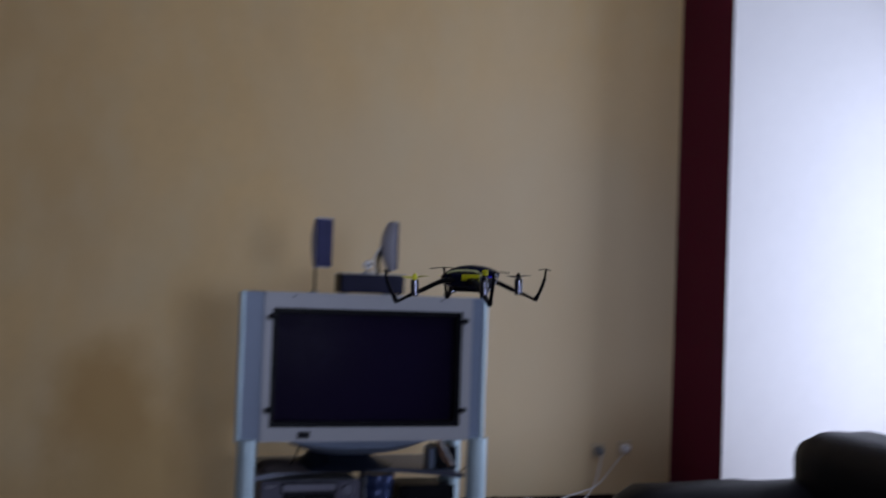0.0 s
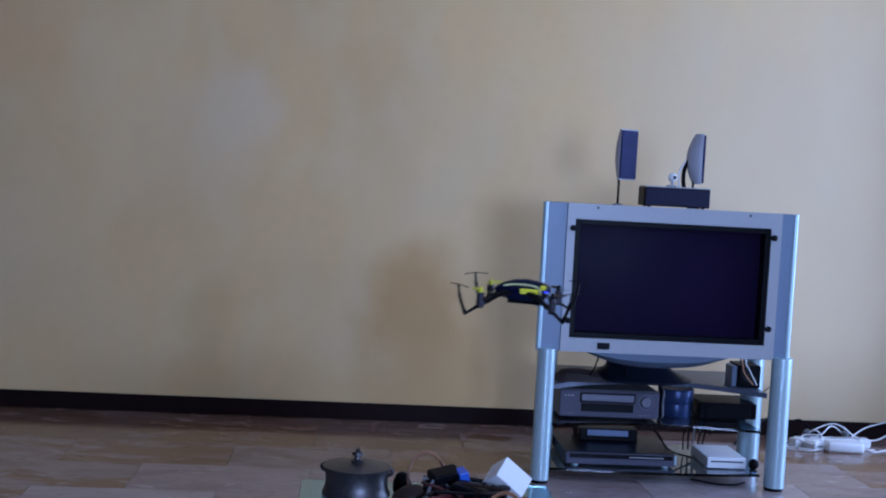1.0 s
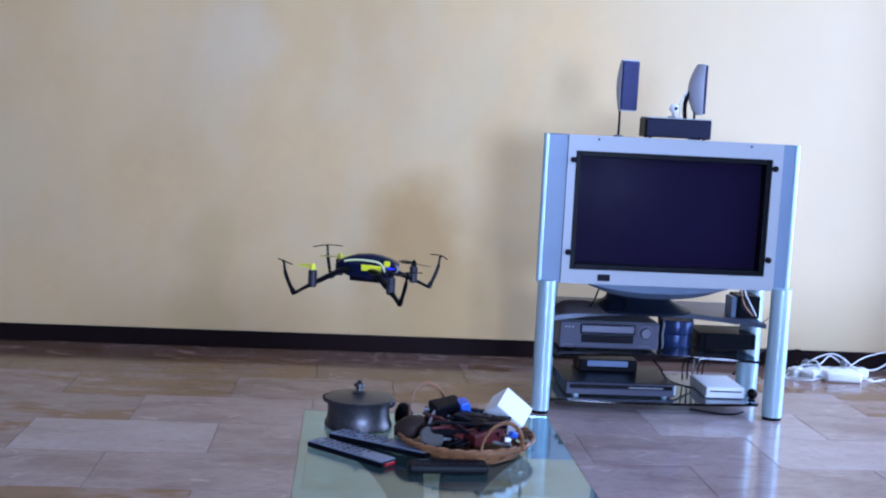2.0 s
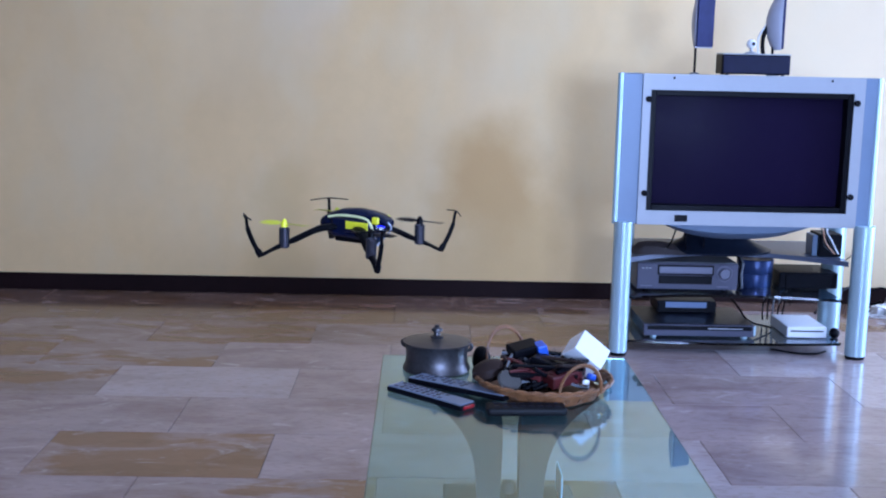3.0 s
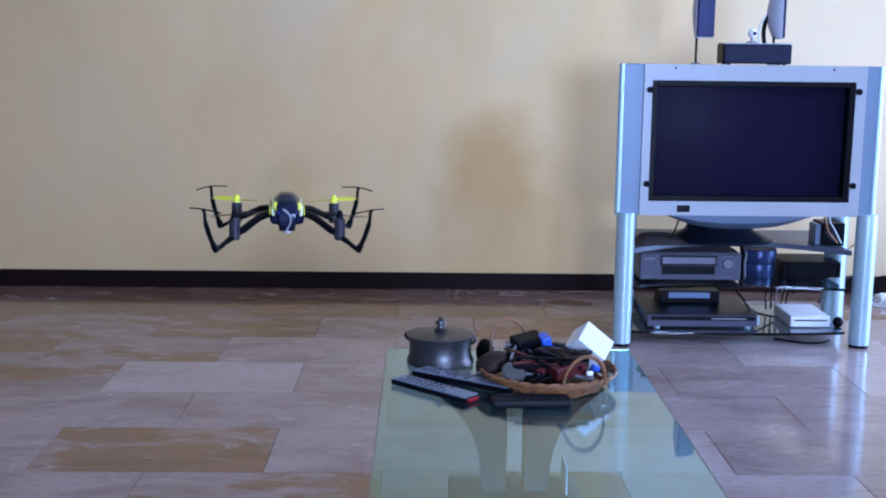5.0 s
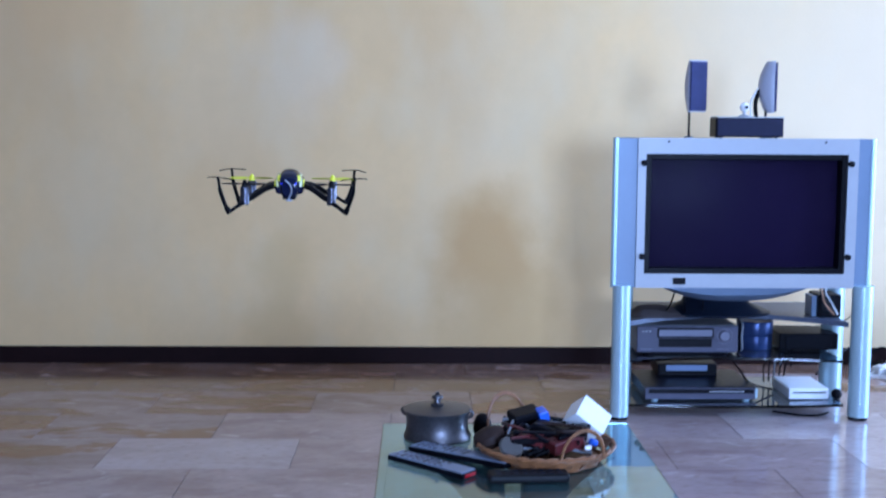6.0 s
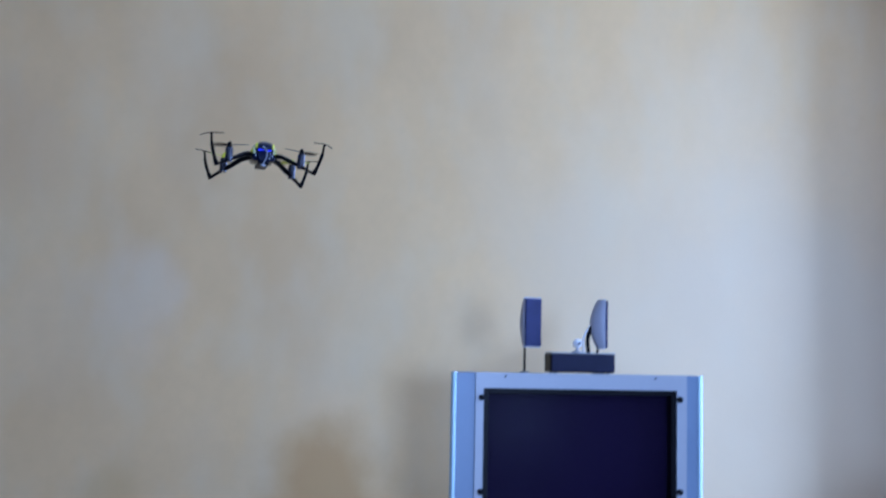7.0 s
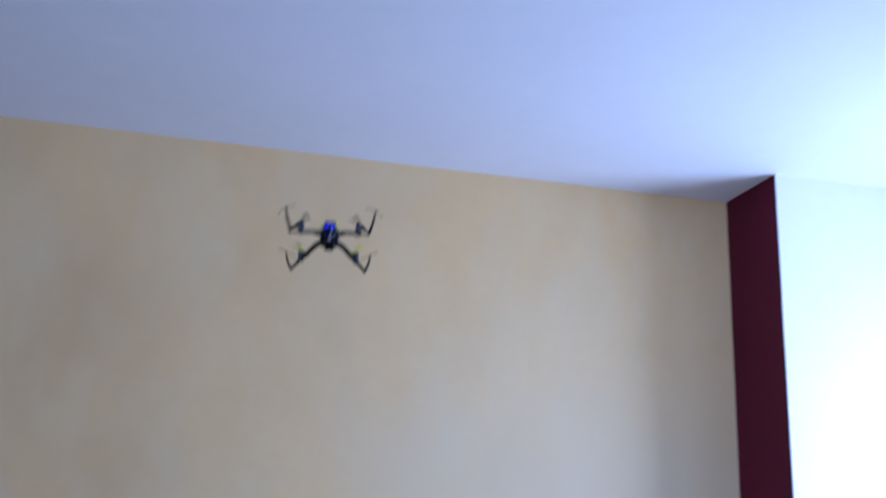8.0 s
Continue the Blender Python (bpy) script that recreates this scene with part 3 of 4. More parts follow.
def black_ball():
    v = thing("ball_camera", "small black ball-shaped camera on the glass shelf", "camera", (1.556, 4.30, 0.045))
    part("ball", lathe(B(), [(0.02 * math.sin(math.pi * k / 12), 0.026 - 0.02 * math.cos(math.pi * k / 12)) for k in range(13)], 20), BLACK, v, "", True)
    part("foot", lathe(B(), [(0, 0), (0.016, 0), (0.012, 0.006), (0, 0.008)], 18), BLACK, v, "", True)


def power_box():
    v = thing("cable_box", "black junction box with hanging cables, on the grey shelf", "junction box", (1.545, 4.34, 0.352))
    part("case", box(B(), -0.055, 0.03, 0, 0.12, 0, 0.085, 0.004), BLACK, v)
    part("grey_block", box(B(), -0.075, -0.055, 0.02, 0.10, 0, 0.078, 0.003), SILVER_BLUE, v, "blue-grey side block")
    for k, m in enumerate((BLACK, CABLE_ORANGE, BLACK, WHITE_PLASTIC)):
        x = -0.055 + k * 0.007
        part("lead", tube(B(), spline([(x, 0.004, 0.128), (x + 0.003, -0.008, 0.09), (x + 0.012, -0.012, 0.045 + 0.01 * k), (x + 0.05, -0.006, 0.012)], 6), 0.0022, 6), m, v, "", True)


def folded_cloth():
    v = thing("folded_cloth", "folded brown-grey cloth on the shelf under the television", "cloth", (0.89, 4.30, 0.352))
    bm = B()
    n, k2 = 18, 10
    def h(i, j):
        u, w = i / n, j / k2
        edge = min(1, 6 * min(u, 1 - u), 6 * min(w, 1 - w))
        return (0.010 + 0.026 * math.sin(math.pi * u) ** 0.6 * (0.7 + 0.3 * math.sin(9 * w + 3 * u))) * max(0.0, edge)
    g = [[bm.verts.new((-0.10 + 0.20 * i / n, 0.14 * j / k2, 0.003 + h(i, j))) for j in range(k2 + 1)] for i in range(n + 1)]
    for i in range(n):
        for j in range(k2):
            bm.faces.new((g[i][j], g[i + 1][j], g[i + 1][j + 1], g[i][j + 1]))
    bmesh.ops.solidify(bm, geom=bm.faces[:], thickness=0.003)
    part("cloth", bm, CLOTH_BROWN, v, "", True)


def cable(name, pts, r, mat, label):
    tagged(part(name, tube(B(), spline(pts, 8), r, 8), mat, None, "", True), label, "cable")


video_recorder(), disc_player(), set_top_box()
for x, mat in ((1.208, BLACK), (1.216, GREY_SHELL)):
    cable("hanging_cable", [(x, 4.62, 0.345), (x + 0.004, 4.40, 0.325), (x + 0.002, 4.385, 0.27), (x + 0.006, 4.39, 0.222), (x + 0.002, 4.42, 0.2105)], 0.004, mat, "cable hanging beside the video recorder")
tin(0.205, 0.066, 0.056, "dark blue round tin on the glass shelf")
tin(0.261, 0.068, 0.052, "dark blue round tin stacked on another tin")
black_receiver(), game_console(), black_ball(), power_box(), folded_cloth()
for k, (x, dx) in enumerate(((0.955, 0.02), (0.975, -0.03), (1.03, 0.015))):
    cable("hanging_cable", [(x, 4.33, 0.49), (x + dx, 4.31, 0.45), (x + dx * 1.5, 4.32, 0.40), (x + dx * 2, 4.36, 0.362)], 0.003, BLACK, "black cable hanging behind the television front")
for k in range(5):
    x = 1.36 + 0.022 * k
    cable("console_cable", [(x, 4.56 + 0.01 * k, 0.06), (x - 0.01, 4.53, 0.13 + 0.012 * (k % 3)), (x + 0.012, 4.50, 0.18), (x + 0.03, 4.58, 0.196), (x + 0.05, 4.66, 0.10)], 0.0032, GREY_SHELL if k == 2 else BLACK, "thin cable looping behind the game console")
cable("floor_cable", [(1.52, 4.28, 0.006), (1.47, 4.24, 0.005), (1.40, 4.245, 0.005), (1.32, 4.30, 0.005)], 0.004, BLACK, "black cable lying under the stand")
cable("floor_cable", [(1.20, 4.62, 0.19), (1.225, 4.46, 0.14), (1.26, 4.40, 0.09), (1.36, 4.44, 0.055)], 0.004, BLACK, "black cable hanging between the shelves")


# ---- glass table and what lies on it ----
ZT = 0.42


def coffee_table():
    tb = thing("coffee_table", "low glass coffee table on a pale stone pedestal", "coffee table", (0.19, 1.9, 0))
    part("tabletop", box(B(), -0.265, 0.265, -0.62, 0.615, ZT - 0.010, ZT, 0.0015, 2), TABLE_GLASS, tb, "clear greenish glass top")
    ped = part("plinth", box(B(), -0.131, 0.133, 0.26, 0.45, 0, 0.185, 0.006), STONE, tb, "pale stone plinth")
    for s in (-1, 1):
        bm = B()
        rows = []
        for k in range(15):
            u = k / 14
            z = 0.185 + (ZT - 0.011 - 0.185) * u
            inner, outer = 0.019 - 0.004 * u + 0.020 * u ** 6, 0.066 + 0.012 * u + 0.12 * u ** 3.2
            rows.append([bm.verts.new((s * a, y, z)) for a, y in ((inner, 0.36), (outer, 0.36), (outer, 0.42), (inner, 0.42))])
        for r, q in zip(rows, rows[1:]):
            for k in range(4):
                bm.faces.new((r[k], r[(k + 1) % 4], q[(k + 1) % 4], q[k]))
        bm.faces.new(rows[0]), bm.faces.new(rows[-1][::-1])
        part("curved_leg", bm, STONE, tb, "flaring stone leg", True)
    part("knob", lathe(B(), [(0, 0.185), (0.013, 0.185), (0.016, 0.195), (0.013, 0.206), (0.006, 0.211), (0, 0.212)], 24, (0.0, 0.40, 0)), STONE, tb, "", True)


def pewter_pot():
    k = 0.78
    p = thing("pewter_pot", "lidded pewter sugar pot with a turned knob, on the glass table", "pot", (0.040, 2.397, ZT))
    part("body", lathe(B(), [(0, 0), (0.067, 0), (0.070, 0.004), (0.069, 0.012), (0.065, 0.020), (0.0635, 0.040), (0.0645, 0.060), (0.067, 0.070), (0.068, 0.074), (0.062, 0.072), (0.060, 0.02), (0, 0.016)], 48, sz=k), PEWTER, p, "", True)
    part("lid", lathe(B(), [(0, 0.066), (0.061, 0.066), (0.061, 0.075), (0.070, 0.0755), (0.0705, 0.0785), (0.064, 0.0805), (0.045, 0.083), (0.022, 0.087), (0, 0.088)], 48, sz=k), PEWTER, p, "shallow domed lid", True)
    part("knob", lathe(B(), [(0, 0.088), (0.013, 0.088), (0.014, 0.092), (0.007, 0.095), (0.006, 0.102), (0.012, 0.107), (0.011, 0.113), (0.004, 0.117), (0.005, 0.121), (0, 0.125)], 24, sz=k), PEWTER, p, "turned knob", True)
    for a in (-12, 168):
        c, s = math.cos(radians(a)), math.sin(radians(a))
        part("ear", tube(B(), spline([(0.058 * c, 0.058 * s, 0.055 * k), (0.071 * c, 0.071 * s, 0.062 * k), (0.073 * c, 0.073 * s, 0.072 * k), (0.065 * c, 0.065 * s, 0.078 * k)], 6), 0.0026, 8, flat=1.4), PEWTER, p, "curved handle ear", True)


def remote(at, turn, length, width, tilt, case_mat, label, red):
    r = thing("remote_control", label, "remote control", at, 0, "remote controls")
    r.matrix_world = pose(*at, 0, tilt, turn)
    part("case", box(B(), 0, length, -width / 2, width / 2, 0, 0.0105, 0.003), BLACK, r, "black underside")
    part("face", box(B(), 0.003, length - 0.003, -width / 2 + 0.002, width / 2 - 0.002, 0.0103, 0.0128, 0.001, 1), case_mat, r, "grey key face")
    rng = random.Random(int(length * 1000))
    for i in range(9):
        for j in (-1, 0, 1):
            if i * 0.014 + 0.03 > length - 0.05 or rng.random() < 0.12:
                continue
            x, y = 0.018 + i * 0.014, j * width * 0.27
            part("key", box(B(), x - 0.004, x + 0.004, y - 0.0035, y + 0.0035, 0.0126, 0.0140, 0.0006, 1), rng.choice((DECK_DARK, DECK_GREY, DECK_GREY, GREY_MATT)), r)
    if red:
        part("end_window", box(B(), length - 0.003, length + 0.002, -width / 2 + 0.008, width / 2 - 0.008, 0.002, 0.009, 0.001, 1), RED_PLASTIC, r, "dark red infrared window")


def slim_phone():
    r = thing("black_remote", "slim glossy black remote control on the glass table", "remote control", (0.2015, 2.10, ZT), 3, "remote controls")
    part("case", box(B(), -0.074, 0.074, -0.022, 0.022, 0, 0.016, 0.006, 3), BLACK_GLOSS, r)
    for i in range(8):
        for j in (-1, 1):
            part("key", box(B(), -0.06 + 0.016 * i, -0.05 + 0.016 * i, j * 0.009 - 0.003, j * 0.009 + 0.003, 0.0155, 0.0175, 0.0008, 1), DECK_DARK, r)


def basket():
    b = thing("wicker_basket", "oval wicker basket with loop handles, full of cables and small things", "basket", (0.246, 2.238, ZT))
    A, C = 0.134, 0.132
    def ring(k, n, s, z, ph=0.0, amp=0.0, freq=0):
        t = 2 * math.pi * k / n
        q = s * (1 + amp * math.sin(freq * t + ph))
        return (A * q * math.cos(t), C * q * math.sin(t), z + amp * 0.10 * math.cos(freq * t + ph))
    part("bottom", lathe(B(), [(0, 0.004), (0.088, 0.004), (0.090, 0.008), (0, 0.009)], 40, sx=A / 0.115, sy=C / 0.115), WICKER, b, "", True)
    def strip(name, path, half, thick, label=""):
        """A flat cane strip along (point, across, outward) triples."""
        bm, rows = B(), []
        for p, u, w in path:
            rows.append([bm.verts.new(Vector(p) + Vector(u) * (half * e) + Vector(w) * (thick * f)) for e, f in ((-1, -0.6), (0, -1), (1, -0.6), (1, 0.6), (0, 1), (-1, 0.6))])
        for r, q in zip(rows, rows[1:]):
            for k in range(6):
                bm.faces.new((r[k], r[(k + 1) % 6], q[(k + 1) % 6], q[k]))
        part(name, bm, WICKER, b, label, True)
    n = 22
    for row in range(3):
        path = []
        for k in range(133):
            t = 2 * math.pi * k / 132
            q = 0.80 + 0.075 * row + 0.018 * math.cos(n / 2 * t + math.pi * row)
            c, s = math.cos(t), math.sin(t)
            path.append(((A * q * c, C * q * s, 0.008 + 0.0095 * row), (0.35 * c, 0.35 * s, 0.94), (0.94 * c, 0.94 * s, -0.35)))
        strip("weave", path, 0.0053, 0.0011)
    for k in range(n):
        t = 2 * math.pi * (k + 0.5) / n
        c, s = math.cos(t), math.sin(t)
        strip("stake", [((A * q * c, C * q * s, z), (-s, c, 0), (0.9 * c, 0.9 * s, -0.4)) for q, z in ((0.74, 0.003), (0.83, 0.009), (0.90, 0.019), (0.975, 0.032))], 0.0062, 0.0011)
    for ph in (0, math.pi):
        part("rim_strand", tube(B(), [(A * (0.985 + 0.018 * math.cos(15 * t + ph)) * math.cos(t), C * (0.985 + 0.018 * math.cos(15 * t + ph)) * math.sin(t), 0.033 + 0.0028 * math.sin(15 * t + ph)) for t in (2 * math.pi * k / 160 for k in range(160))], 0.0030, 6, closed=True), WICKER, b, "thin twisted rim", True)
    for a, lean, h in ((118, 0.010, 0.066), (-65, 0.006, 0.054)):
        t = radians(a)
        o, u = Vector((A * math.cos(t), C * math.sin(t), 0.034)), Vector((-math.sin(t), math.cos(t), 0))
        if a > 0:
            u = Vector((1, 0.15, 0)).normalized()
        else:
            u = Vector((1, 0.25, 0)).normalized()
        out = Vector((math.cos(t), math.sin(t), 0))
        for off in (0, 0.003):
            part("loop_handle", tube(B(), [o + u * (0.041 * math.cos(q)) + out * (lean + off) * math.sin(q) + Vector((0, 0, h * math.sin(q) + off)) for q in (math.pi * k / 24 for k in range(25))], 0.0027, 8), WICKER, b, "bent cane handle", True)


def basket_contents():
    bx, by, z = 0.245, 2.245, ZT + 0.008
    rng = random.Random(7)
    for k in range(34):
        c = [(bx + rng.uniform(-0.085, 0.085), by + rng.uniform(-0.07, 0.07), z + rng.uniform(0.012, 0.062)) for _ in range(5)]
        mat = rng.choice((BLACK, BLACK, BLACK, RED_DARK, BROWN_DARK, GREY_SHELL))
        tagged(part("tangled_cable", tube(B(), spline(c, 7), rng.uniform(0.0025, 0.0045), 7), mat, None, "", True), "tangled dark cable lying in the wicker basket", "cable", "cables in the basket")
    def item(name, label, cat, at, rot, size, mat, bev=0.004, extra=None):
        ob = part(name, box(B(), -size[0] / 2, size[0] / 2, -size[1] / 2, size[1] / 2, 0, size[2], bev), mat)
        ob.matrix_world = pose(*at, *rot)
        tagged(ob, label, cat)
        return ob
    item("charger", "black mains charger in the wicker basket", "charger", (bx - 0.032, by + 0.045, z + 0.046), (8, -10, 20), (0.060, 0.045, 0.032), BLACK)
    item("blue_plug", "bright blue plastic plug in the wicker basket", "plug", (bx + 0.003, by + 0.035, z + 0.050), (5, -14, 12), (0.020, 0.036, 0.032), BLUE_PLASTIC, 0.003)
    item("black_case", "small black case in the wicker basket", "case", (bx + 0.012, by - 0.01, z + 0.030), (0, 12, -25), (0.075, 0.050, 0.030), BLACK)
    item("red_box", "dark red small box in the wicker basket", "box", (bx + 0.035, by - 0.045, z + 0.022), (6, -8, 30), (0.070, 0.036, 0.026), RED_DARK)
    item("red_lighter", "small red plastic case in the wicker basket", "case", (bx - 0.030, by - 0.04, z + 0.030), (10, 8, -14), (0.050, 0.022, 0.018), RED_DARK)
    item("blue_pen_drive", "small blue plastic pen drive in the wicker basket", "pen drive", (bx + 0.086, by - 0.055, z + 0.032), (0, 20, 35), (0.018, 0.013, 0.013), BLUE_PLASTIC, 0.004)
    item("white_pen_drive", "small white plastic pen drive in the wicker basket", "pen drive", (bx + 0.075, by - 0.070, z + 0.028), (12, 0, 15), (0.014, 0.010, 0.009), WHITE_PLASTIC, 0.004)
    ob = tagged(part("grey_lid", lathe(B(), [(0, 0), (0.022, 0), (0.024, 0.004), (0.021, 0.008), (0, 0.010)], 32), GREY_MATT, None, "", True), "round grey plastic lid leaning in the wicker basket", "lid")
    ob.matrix_world = pose(bx - 0.070, by - 0.066, z + 0.030, 42, 18, 0)
    ob = tagged(part("dark_pouch", lathe(B(), [(0, 0), (0.026, 0.004), (0.034, 0.016), (0.030, 0.030), (0.014, 0.038), (0, 0.040)], 24, sy=0.8), BROWN_DARK, None, "", True), "small dark brown pouch in the wicker basket", "pouch")
    ob.matrix_world = pose(bx - 0.100, by - 0.005, z + 0.018, 12, -20, 0)
    ob = tagged(part("black_pouch", lathe(B(), [(0, 0), (0.018, 0.001), (0.023, 0.012), (0.022, 0.030), (0.015, 0.044), (0.006, 0.049), (0, 0.049)], 20, sx=0.8), BLACK, None, "", True), "small black pouch standing between the pot and the basket", "pouch")
    ob.matrix_world = pose(0.134, 2.405, ZT, 0, 0, 25)
    w = thing("white_adapter", "white square mains adapter tipped up in the wicker basket", "adapter")
    a, b = Vector((0.775, 0.0, -0.632)), Vector((0.478, 0.662, 0.577)).normalized()
    c = a.cross(b).normalized()
    b = c.cross(a).normalized()
    turn = Matrix((a, b, c)).transposed().to_4x4()
    w.matrix_world = Matrix.Translation((0.334, 2.282, 0.489)) @ turn
    part("case", box(B(), -0.034, 0.034, -0.025, 0.025, -0.030, 0.026, 0.002, 2), WHITE_PLASTIC, w)
    part("socket", box(B(), 0.033, 0.0355, -0.008, 0.008, -0.006, 0.006, 0.001, 1), GREY_SHELL, w)


tagged(part("paper_card", box(B(), 0.290, 0.293, 2.24, 2.33, 0.185, 0.240, 0.0005, 1), WHITE_PLASTIC), "thin white card standing on the stone plinth", "card")
coffee_table(), pewter_pot(), basket(), basket_contents(), slim_phone()
remote((-0.044, 2.247, ZT), -43, 0.192, 0.044, 0, REMOTE_GREY, "long grey and black remote control with a red window", True)
remote((-0.004, 2.305, ZT + 0.001), -40, 0.236, 0.046, -2.0, REMOTE_PALE, "long pale grey remote control beside another one", False)


# ---- on the floor and wall beside the television ----
def power_strip():
    p = thing("power_strip", "white power strip with plugs on the floor by the wall", "power strip", (2.155, 5.00, 0), 4)
    part("body", box(B(), -0.17, 0.17, -0.028, 0.028, 0, 0.038, 0.006), WHITE_PLASTIC, p)
    for x in (-0.12, -0.06, 0.0, 0.06, 0.12):
        part("socket", lathe(B(), [(0, 0.0375), (0.017, 0.0375), (0.019, 0.040), (0.016, 0.040), (0.015, 0.038), (0, 0.038)], 20, (x, 0, 0)), WHITE_PLASTIC, p, "", True)
    for x in (-0.12, 0.06):
        part("plug", tube(B(), [(x, 0, 0.036), (x, 0, 0.062), (x + 0.008, -0.004, 0.072)], [0.016, 0.016, 0.007], 14), GREY_SHELL, p, "grey mains plug", True)


def white_brick():
    p = thing("power_brick", "white rounded power adapter on the stone floor", "adapter", (2.165, 4.90, 0), -4)
    part("case", box(B(), -0.080, 0.080, -0.036, 0.036, 0, 0.044, 0.013, 4), WHITE_PLASTIC, p, "", True)
    part("lead", tube(B(), spline([(-0.076, 0, 0.02), (-0.14, -0.01, 0.006), (-0.22, 0.02, 0.005), (-0.33, 0.01, 0.005)], 8), 0.0035, 8), WHITE_PLASTIC, p, "thin white lead", True)


def outlet(x, z, plug):
    o = thing("wall_outlet", "white wall socket plate" + (" with a pale plug in it" if plug == 1 else " with a grey plug in it"), "wall socket", (x, YW, z), 0, "wall sockets")
    part("plate", box(B(), -0.036, 0.036, -0.009, 0.0, -0.036, 0.036, 0.003), CREAM_PLASTIC, o)
    part("plug", tube(B(), [(0.0, -0.008, 0), (0.0, -0.034, -0.002), (-0.004, -0.046, -0.012)], [0.021, 0.022, 0.008], 16), WHITE_PLASTIC if plug == 1 else GREY_SHELL, o, "", True)


power_strip(), white_brick(), outlet(2.605, 0.287, 0), outlet(2.745, 0.297, 1)


def plug_adapter(x, y, turn):
    p = thing("plug_adapter", "small white plug-in adapter lying among the cables", "adapter", (x, y, 0), turn, "adapters on the floor")
    part("case", box(B(), -0.032, 0.032, -0.024, 0.024, 0, 0.040, 0.009, 3), WHITE_PLASTIC, p, "", True)
    for e in (-0.009, 0.009):
        part("pin", tube(B(), [(0.031, e, 0.020), (0.050, e, 0.020)], 0.0024, 8), ALU, p, "thin metal pin", True)


plug_adapter(1.985, 4.965, 20), plug_adapter(2.035, 4.925, -55)
for pts, r in (([(1.93, 4.95, 0.006), (2.03, 4.98, 0.055), (2.10, 5.00, 0.085), (2.155, 5.00, 0.100), (2.20, 4.99, 0.085), (2.25, 4.97, 0.045)], 0.0032),
               ([(1.93, 5.00, 0.006), (2.02, 4.97, 0.052), (2.08, 4.95, 0.060), (2.13, 4.98, 0.090), (2.17, 5.01, 0.082), (2.22, 5.02, 0.045)], 0.0030),
               ([(1.92, 4.90, 0.005), (2.00, 4.875, 0.005), (2.05, 4.885, 0.008), (2.10, 4.90, 0.020)], 0.0028),
               ([(1.95, 4.94, 0.045), (2.02, 4.895, 0.030), (2.07, 4.94, 0.012), (2.16, 4.955, 0.006), (2.32, 4.93, 0.005)], 0.0030),
               ([(2.24, 5.00, 0.045), (2.32, 5.05, 0.075), (2.40, 5.10, 0.085), (2.50, 5.14, 0.100), (2.60, 5.165, 0.130), (2.72, 5.16, 0.270)], 0.0026),
               ([(2.02, 5.00, 0.050), (2.065, 4.96, 0.075), (2.075, 4.92, 0.040), (2.02, 4.90, 0.006)], 0.0034),
               ([(2.19, 4.98, 0.045), (2.235, 4.93, 0.050), (2.29, 4.90, 0.006), (2.38, 4.94, 0.005)], 0.0030)):
    cable("white_cable", pts, r, WHITE_PLASTIC, "white cable in a tangle round the power strip")
cable("dark_cable", [(1.94, 5.06, 0.006), (1.98, 5.07, 0.075), (2.03, 5.07, 0.098), (2.07, 5.06, 0.070), (2.11, 5.03, 0.045)], 0.005, BLACK, "black cable arching over the power strip")
cable("wall_cable", [(2.605, 5.150, 0.275), (2.60, 5.165, 0.20), (2.56, 5.16, 0.10), (2.40, 5.08, 0.02), (2.25, 5.01, 0.045)], 0.0035, WHITE_PLASTIC, "white cable from the wall socket to the floor")
cable("wall_cable", [(1.80, 5.15, 0.06), (1.86, 5.18, 0.16), (1.95, 5.19, 0.24), (2.00, 5.193, 0.31)], 0.002, BLACK, "thin dark cable against the wall")
cable("dark_cable", [(1.70, 4.95, 0.006), (1.80, 5.03, 0.06), (1.90, 5.08, 0.095), (1.98, 5.06, 0.03), (2.02, 5.04, 0.045)], 0.006, BLACK, "black cable arching behind the stand")


